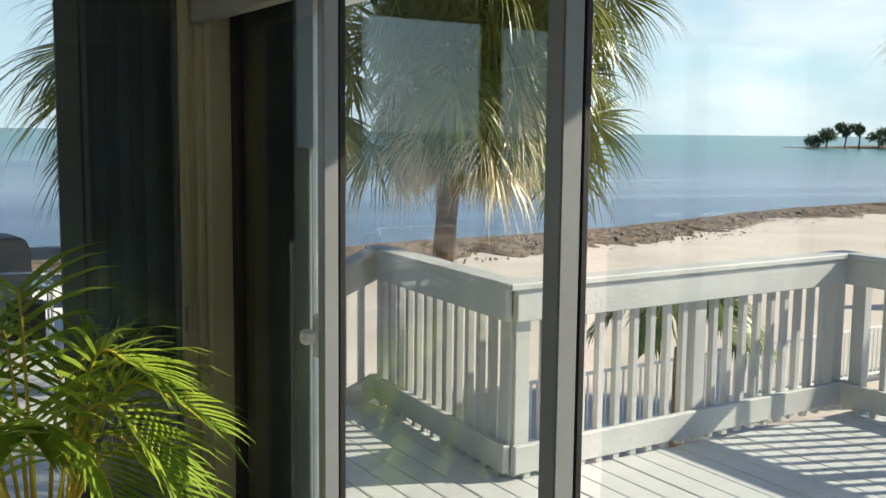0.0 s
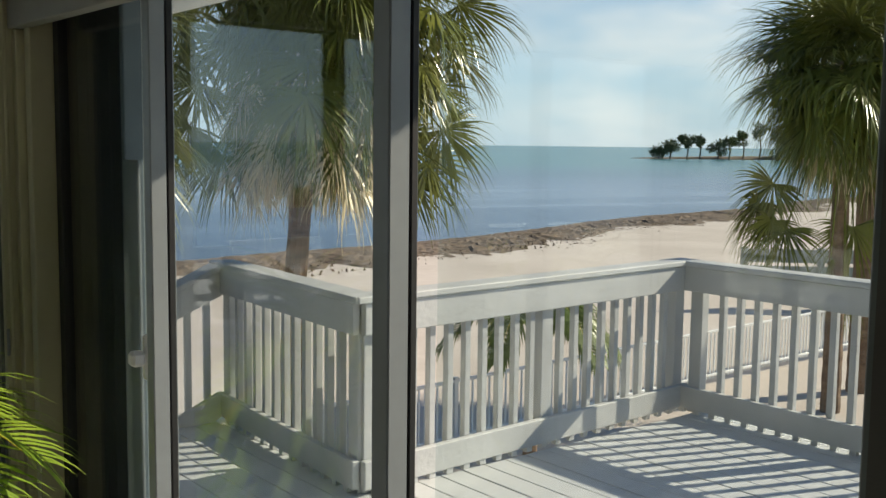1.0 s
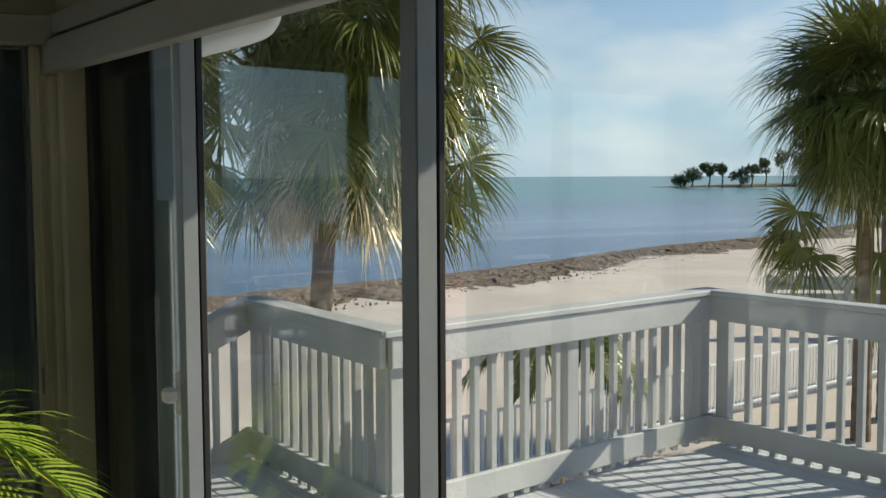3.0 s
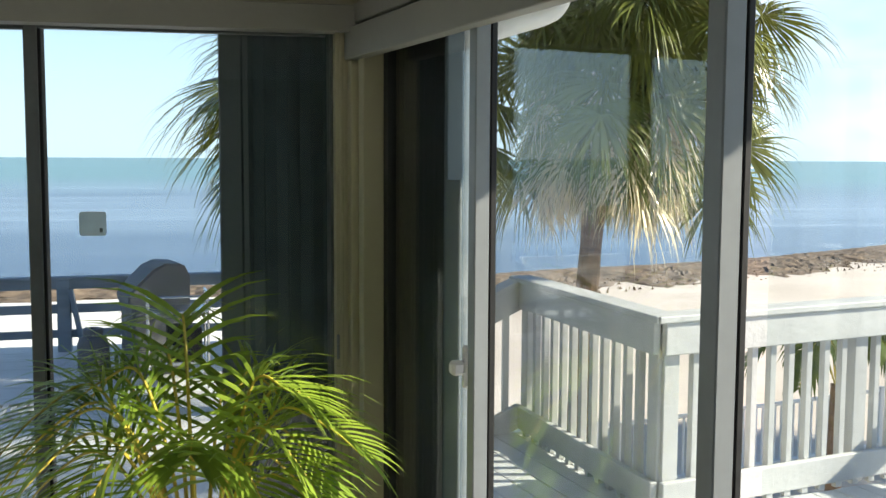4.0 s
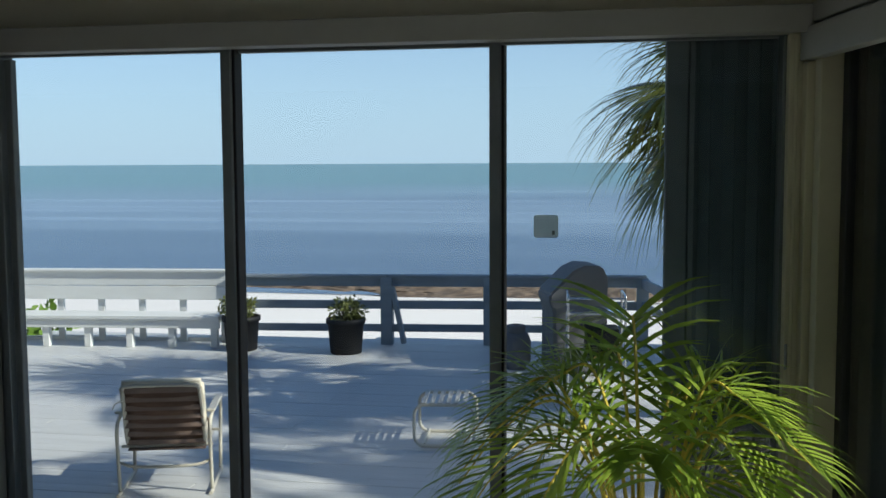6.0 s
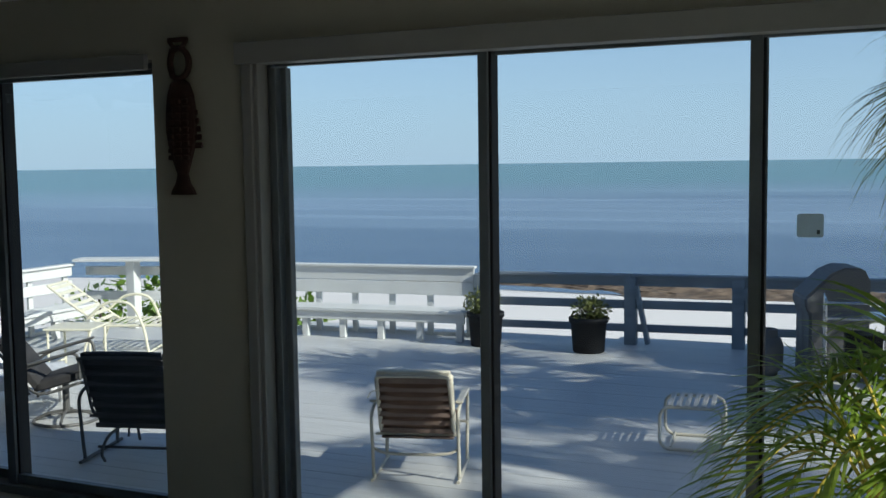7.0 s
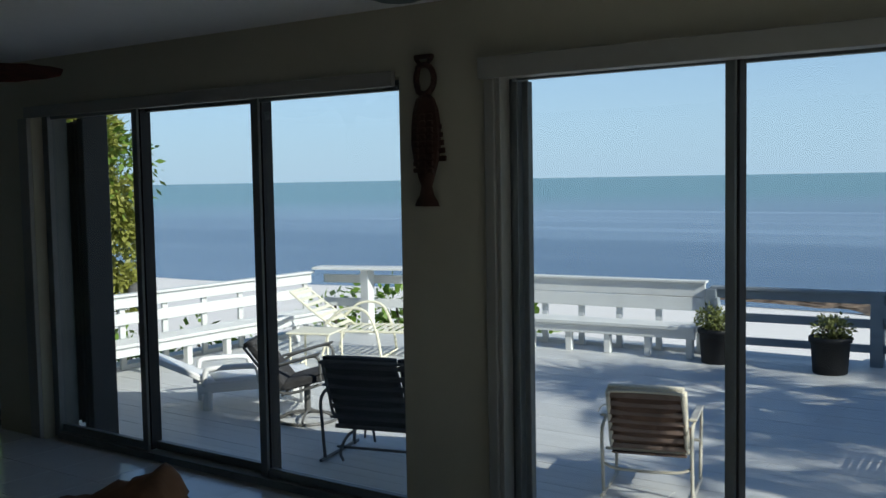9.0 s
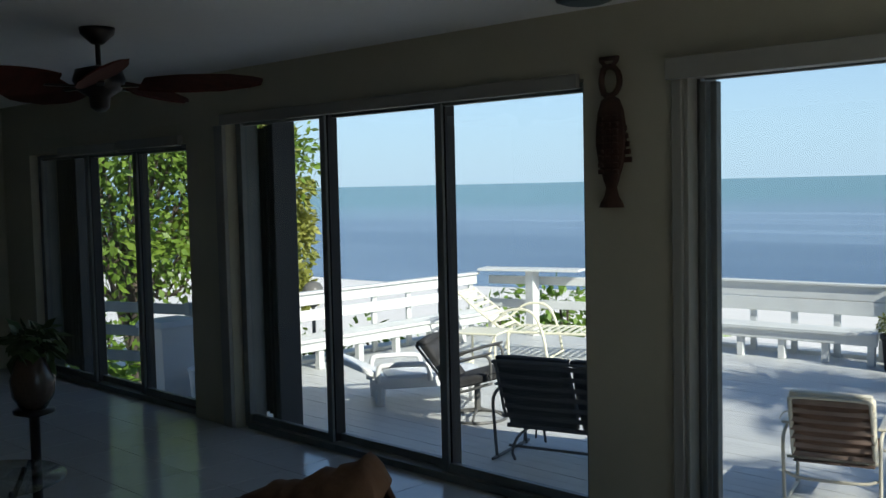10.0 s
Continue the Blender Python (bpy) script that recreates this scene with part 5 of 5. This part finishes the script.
broad_tree("broadleaf_tree", "spreading green tree with many bare limbs beyond the deck", -16.2, 4.2, 6.0, 2.7, 46, 0.14, 3, TREEL, low=0.42)
broad_tree("broadleaf_tree", "bright green tree behind the deck end", -19.5, 1.2, 6.8, 3.0, 46, 0.15, 4, TREEL, low=0.45)
broad_tree("buttonwood_tree", "slender yellow green tree at the deck corner", -15.4, 6.1, 5.0, 1.1, 50, 0.13, 6, YELL, spread=0.8, low=0.3)
for i, (x, y, s) in enumerate(((-12.4, 3.2, 0.9), (-12.6, 4.9, 0.8), (-12.2, 6.4, 0.85), (-11.6, 8.3, 1.0), (-10.9, 9.1, 1.05), (-9.9, 9.5, 1.0), (-8.9, 9.6, 0.7), (-13.2, 1.5, 1.0), (-14.5, 3.0, 1.1))):
    t = thing("sea_grape_shrub", "bright green broad-leaved shrub below the deck", "shrub", pose(x, y, SANDZ), "shrubs round the deck")
    bm, wd = bmesh.new(), bmesh.new()
    rnd = random.Random(50 + i)
    for j in range(12):
        a = rnd.random() * 6.28
        q = (0.75 * s * math.cos(a) * rnd.random(), 0.75 * s * math.sin(a) * rnd.random(), 0.7 + 1.15 * s * rnd.random())
        leaf_cluster(bm, q, 0.42 * s, 55, 0.17, 900 + i * 20 + j)
        tube([(0, 0, 0), (q[0] * 0.5, q[1] * 0.5, q[2] * 0.6), q], 0.02, 5, wd)
    part("foliage", bm, SHRUBL, t)
    part("stems", wd, WOODB, t)

# far wooded point of land
isl = thing("wooded_island", "low far point of land with mangroves and palms", "island", pose(252, 258, SEAZ))
bm = bmesh.new()
bmesh.ops.create_uvsphere(bm, u_segments=24, v_segments=8, radius=1.0, matrix=Matrix.Translation((75, -20, -0.6)) @ Matrix.Rotation(radians(-22), 4, "Z") @ Matrix.Diagonal((118, 9, 2.2, 1)))
part("shore_strip", bm, WRACK, isl, "low dark shore")
lf, wd = bmesh.new(), bmesh.new()
rnd = random.Random(77)
# low mangrove bushes at the water, trees on bare trunks behind: distance along the shore, crown radius, crown height, foot of the crown
ISL = [(-24, 3.2, 4.5, 0.3), (-20, 3.0, 6.0, 0.3), (-14, 2.4, 7.8, 0.62), (-9.5, 2.2, 8.2, 0.62), (-3, 3.0, 6.5, 0.3), (1, 2.8, 8.0, 0.5), (6, 2.6, 9.4, 0.6), (12, 2.8, 12.6, 0.6), (18, 3.2, 13.4, 0.55), (20, 3.4, 5.8, 0.3), (26, 3.0, 10.0, 0.5), (33, 3.6, 9.0, 0.4), (42, 5.0, 12.0, 0.4), (52, 6.5, 14.0, 0.4), (64, 8.0, 17.0, 0.35), (78, 8.5, 19.0, 0.3), (94, 9.0, 20.0, 0.3), (112, 9.0, 21.0, 0.3), (130, 9.5, 22.0, 0.3), (150, 9.0, 22.0, 0.3)]
for i, (u, r, h, foot) in enumerate(ISL):
    px, py = u * 0.93, -u * 0.37 + 4
    tube(curve_pts([(px, py, 0), (px + 0.5, py, h * 0.4), (px + rnd.gauss(0, 0.6), py, h * 0.85)], 3), 0.30, 5, wd, taper=0.5)
    for j in range(9):
        c = (px + rnd.gauss(0, r * 0.42), py + rnd.gauss(0, 1.5), h * (foot + (0.95 - foot) * rnd.random()))
        leaf_cluster(lf, c, r * 0.42, 110, 0.75, 400 + i * 9 + j)
part("foliage", lf, FARL, isl)
part("trunks", wd, WOODB, isl)


# white picket fence on the sand
FP0, FP1, FP2 = (3.6, 6.85, SANDZ), (10.28, 8.46, SANDZ), (20.5, 10.6, SANDZ)


def picket_fence(p, q, label, h=0.86, gap=0.10):
    p, q = Vector(p), Vector(q)
    ln = (q - p).length
    f = thing("pool_fence", label, "fence", between(p, q), "fence on the sand")
    part("top_rail", boxes(((0, -0.02, h - 0.04), (ln, 0.02, h)), bevel=0.004), PICKET, f)
    part("bottom_rail", boxes(((0, -0.02, 0.10), (ln, 0.02, 0.14)), bevel=0.004), PICKET, f)
    base = None
    for i in range(int(ln / gap)):
        if base is None:
            base = part("picket", boxes(((-0.01, -0.01, 0.06), (0.01, 0.01, h - 0.041))), PICKET, f)
        else:
            b = new("picket", base.data)
            b.parent = f
            b.location.x = i * gap
    for i in range(int(ln / 2.2) + 1):
        part("post", boxes(((i * 2.2 - 0.03, -0.03, 0), (i * 2.2 + 0.03, 0.03, h + 0.03))), PICKET, f)
    return f


picket_fence(FP0, FP1, "white metal picket fence on the sand beside the palms")
picket_fence(FP1, FP2, "white metal picket fence running along the beach")
sf = thing("board_fence", "dark grey horizontal board fence behind the palms", "fence", pose(0, 0, 0))
for z in (0.45, 0.85, 1.25):
    part("board", beam((17.4, 14.3, SANDZ + z), (25.0, 9.5, SANDZ + z), 0.04, 0.32), FENCEG, sf)
for k in range(6):
    p = Vector((17.4, 14.3, SANDZ)).lerp(Vector((25.0, 9.5, SANDZ)), k / 5)
    part("post", boxes(((p.x - 0.06, p.y - 0.06, -0.1 + SANDZ), (p.x + 0.06, p.y + 0.06, SANDZ + 1.45))), FENCEG, sf)

# roof gutter spout at the eave over the side deck
gu = thing("gutter_spout", "white painted gutter end and downspout at the eave", "gutter", pose(0, 0, 0))
part("gutter", boxes(((0.35, 0.45, 2.33), (3.2, 0.57, 2.45)), m=MA, bevel=0.01), WHITEM, gu)
part("elbow", tube([MA @ Vector(v) for v in curve_pts([(0.55, 0.51, 2.36), (0.55, 0.51, 2.17), (0.552, 0.49, 2.10), (0.556, 0.43, 2.065), (0.57, 0.32, 2.03), (0.58, 0.20, 1.985), (0.58, 0.165, 1.90), (0.58, 0.165, 0.2)], 5)], 0.031, 10), WHITEM, gu, smooth=True)

# ---- things in the room ----
fan = thing("ceiling_fan", "dark wooden ceiling fan with leaf-shaped blades", "ceiling fan", pose(-5.38, -1.58, ROOF))
part("canopy", lathe([(0.085, 0.0), (0.08, -0.03), (0.03, -0.075), (0.02, -0.08)], 20), FANM, fan, smooth=True)
part("down_rod", tube([(0, 0, -0.07), (0, 0, -0.19)], 0.013), FANM, fan)
part("motor", lathe([(0.03, -0.18), (0.11, -0.20), (0.125, -0.25), (0.10, -0.30), (0.05, -0.33), (0.045, -0.38), (0.02, -0.40)], 24), FANM, fan, smooth=True)
for i in range(5):
    a = radians(47 + 72 * i)
    m = Matrix.Rotation(a, 4, "Z")
    part("blade_iron", boxes(((0.09, -0.018, -0.285), (0.26, 0.018, -0.275)), m=m, bevel=0.003), FANM, fan)
    bm = bmesh.new()
    up, dn = [], []
    for k in range(11):
        x = 0.20 + 0.58 * k / 10
        w = 0.115 * math.sin(math.pi * (0.16 + 0.80 * k / 10)) ** 0.6 * (1 + 0.10 * (k % 2) * (k > 6))
        up.append((x, w, -0.27 + 0.45 * w))
        dn.append((x, -w, -0.27 - 0.45 * w))
    rings = []
    for (xa, ya, za), (xb, yb, zb) in zip(up, dn):
        rings.append([bm.verts.new((xa, ya, za + 0.005)), bm.verts.new((xb, yb, zb + 0.005)), bm.verts.new((xb, yb, zb - 0.005)), bm.verts.new((xa, ya, za - 0.005))])
    for r0, r1 in zip(rings, rings[1:]):
        for j in range(4):
            bm.faces.new((r0[j], r0[(j + 1) % 4], r1[(j + 1) % 4], r1[j]))
    bm.faces.new(rings[0][::-1])
    bm.faces.new(rings[-1])
    bmesh.ops.transform(bm, matrix=m, verts=bm.verts)
    part("blade", bm, FANW, fan)

sd_ = thing("ceiling_speaker", "round dark fitting flush in the ceiling", "ceiling fitting", pose(-3.43, -0.32, ROOF))
part("ring", lathe([(0.11, -0.012), (0.12, -0.010), (0.125, 0.0)], 24), FANM, sd_)
part("grille", lathe([(0.09, -0.020), (0.105, -0.013)], 24), SHUT, sd_)

# carved fish hanging on the pier between the doors
bm = bmesh.new()
tube([(0.055 * math.cos(a * math.pi / 10) * (0.8 if abs(a - 10) < 3 else 1), 0, 0.565 + 0.065 * math.sin(a * math.pi / 10)) for a in range(20)], 0.014, 8, bm, closed=True)
box(bm, (-0.05, -0.012, 0.655), (0.05, 0.012, 0.675), bevel=0.004)
tube([(-0.045, 0, 0.66), (-0.015, 0, 0.625)], 0.010, 6, bm)
tube([(0.045, 0, 0.66), (0.015, 0, 0.625)], 0.010, 6, bm)
prof = [(0.50, 0.02), (0.48, 0.05), (0.43, 0.072), (0.36, 0.082), (0.28, 0.085), (0.20, 0.070), (0.13, 0.045), (0.09, 0.030), (0.05, 0.040), (0.02, 0.062), (0.0, 0.070)]
rings = []
for z, w in prof:
    rings.append([bm.verts.new((0.005 + w * math.cos(k * math.pi / 6), 0.45 * min(w, 0.05) * math.sin(k * math.pi / 6), z)) for k in range(12)])
for a, b in zip(rings, rings[1:]):
    for k in range(12):
        bm.faces.new((a[k], a[(k + 1) % 12], b[(k + 1) % 12], b[k]))
bm.faces.new(rings[0])
bm.faces.new(rings[-1][::-1])
for k in range(5):
    box(bm, (0.075, -0.006, 0.20 + 0.035 * k), (0.115 - 0.006 * k, 0.006, 0.225 + 0.035 * k), bevel=0.003)
for k in range(9):
    for j in range(3):
        box(bm, (-0.05 + 0.04 * j, -0.030, 0.15 + 0.03 * k), (-0.02 + 0.04 * j, -0.018, 0.172 + 0.03 * k), bevel=0.004)
fish = finish("fish_carving", bm, CARVED)
fish.location = (-3.435, -0.135, 1.493)
tagged(fish, "dark carved wooden fish hung from a ring on the wall", "wall carving")

# sofa back with a bunched throw, low in the room
so = thing("sofa", "sofa end with a rust brown bunched throw over its back", "sofa", pose(-3.26, -2.10, 0, 0, 0, 40))
part("seat_base", boxes(((-0.95, -0.85, 0.0), (0.55, 0.10, 0.42)), bevel=0.04), SOFA, so)
part("backrest", pillow(1.5, 0.26, 0.30, Matrix.Translation((-0.20, 0.12, 0.38)), puff=0.25), SOFA, so, smooth=True)
bm = bmesh.new()
nx, ny = 30, 22
g = []
for i in range(nx):
    row = []
    for j in range(ny):
        u, v = i / (nx - 1), j / (ny - 1)
        x = -0.24 + 0.54 * u
        ang = math.pi * (v - 0.5) * 1.1
        hump = 0.61 + 0.17 * u ** 1.1 - (0.10 * ((u - 0.86) / 0.14) ** 2 if u > 0.86 else 0) + 0.03 * noise.noise((u * 5, v * 4, 0)) + 0.018 * noise.noise((u * 14, v * 9, 3))
        row.append(bm.verts.new((x + 0.03 * noise.noise((u * 8, v * 7, 9)), 0.12 + 0.21 * math.sin(ang), hump - 0.34 * (1 - math.cos(ang)))))
    g.append(row)
for i in range(nx - 1):
    for j in range(ny - 1):
        bm.faces.new((g[i][j], g[i + 1][j], g[i + 1][j + 1], g[i][j + 1]))
th = part("throw", bm, SOFA, so, "bunched rust brown throw", True)
sm = th.modifiers.new("thick", "SOLIDIFY")
sm.thickness = 0.02

# dark vase with a plant on a stand
va = thing("vase_plant", "dark glazed vase with drooping leaves on a slim stand", "vase", pose(-5.86, -1.77, 0) @ Matrix.Scale(0.86, 4))
part("stand", lathe([(0.14, 0.0), (0.14, 0.02), (0.03, 0.05), (0.03, 0.55), (0.12, 0.58), (0.12, 0.60)], 16), FANM, va, smooth=True)
part("vase", lathe([(0.07, 0.602), (0.12, 0.68), (0.13, 0.78), (0.09, 0.90), (0.07, 0.93), (0.08, 0.95), (0.07, 0.95)], 20), CERAM, va, smooth=True)
bm = bmesh.new()
for i in range(6):
    leaf_cluster(bm, (0.06 * math.cos(i), 0.06 * math.sin(i), 1.0), 0.11, 26, 0.10, 700 + i, droop=0.8)
part("leaves", bm, FARL, va)
gtb = thing("glass_table", "small round glass-topped table on a dark metal base", "side table", pose(-4.95, -2.35, 0))
part("top", lathe([(0.29, 0.44), (0.30, 0.445), (0.30, 0.452), (0.29, 0.457)], 28), GLASS, gtb, "clear round glass top", True)
for a in range(3):
    part("leg", tube(curve_pts([(0.20 * math.cos(a * 2.09), 0.20 * math.sin(a * 2.09), 0), (0.08 * math.cos(a * 2.09), 0.08 * math.sin(a * 2.09), 0.22), (0.22 * math.cos(a * 2.09), 0.22 * math.sin(a * 2.09), 0.438)], 5), 0.012), FANM, gtb, smooth=True)

# ---- boards and tiles ----
tl = boxes(((-0.198, -0.198, -0.011), (0.198, 0.198, 0.0)), bevel=0.002)
tile_me = bpy.data.meshes.new("tile")
tl.to_mesh(tile_me)
tl.free()
tile_me.materials.append(TILE)
for i in range(25):
    for j in range(11):
        o = new("tile", tile_me)
        o.parent = floor
        o.location = (-10.05 + 0.4 * i, -0.31 - 0.4 * j, 0)
rest = bmesh.new()
for i in range(31):
    for j in range(17):
        x, y = -10.05 + 0.4 * i, -0.31 - 0.4 * j
        if i < 25 and j < 11 or x > 1.5:
            continue
        box(rest, (x - 0.198, y - 0.198, -0.011), (x + 0.198, y + 0.198, 0.0))
tagged(part("tile_field", rest, TILE, floor), kind="stuff")

deckB = tagged(finish("sea_deck", boxes(((-11.2, 0.15, DZ - 0.22), (-11.16, 7.0, DZ - 0.05)), ((-11.15, 0.2, DZ - 0.20), (0.3, 0.25, DZ - 0.05))), SHUTPOST), "blue grey painted board deck facing the sea", "deck", kind="structure")
y = 0.16
k = 0
while y < 8.5:
    x0, x1 = -11.2, (0.62 if y < 2.4 else 0.05)
    x1 = x1 if y > 0.35 else 0.02
    if y > 7.25:
        x0 = -8.9 + (y - 7.25) * 3.5
    cut = -6.0 + 2.9 * math.sin(k * 1.7)
    for a, b in ((x0, cut - 0.002), (cut + 0.002, x1)):
        if b - a > 0.2 and y < raily(b) + 0.1:
            o = part("board", boxes(((0, 0, 0), (b - a, 0.1445, 0.035)), bevel=0.0015), DECKB, deckB)
            o.location = (a, y, DZ - 0.035 - 0.0006 * (k % 3))
    y += 0.147
    k += 1

deckA = tagged(finish("side_deck", boxes(((0.10, 0.16, AZ - 0.22), (7.5, 0.19, AZ - 0.05)), m=MA), SHUTPOST), "pale grey painted board deck inside the railing", "deck", kind="structure")
inv = MA.inverted()
uc = (inv @ (RC + Vector((0, 0, 0)))).x
ul, vl = (inv @ RL).x, (inv @ RL).y
vr = (inv @ RR).y
v = 0.16
while v < vr + 0.05:
    u0 = (ul + 0.02) if v < vl + 0.04 else uc + 0.02
    u0 = u0 if v > 0.6 else max(u0, -0.45)
    o = part("board", boxes(((0, 0, 0), (6.4 - u0, 0.138, 0.035)), bevel=0.003), DECKA, deckA)
    o.matrix_world = MA @ Matrix.Translation((u0, v, AZ - 0.035 - 0.001 * (int(v * 7) % 3)))
    v += 0.146
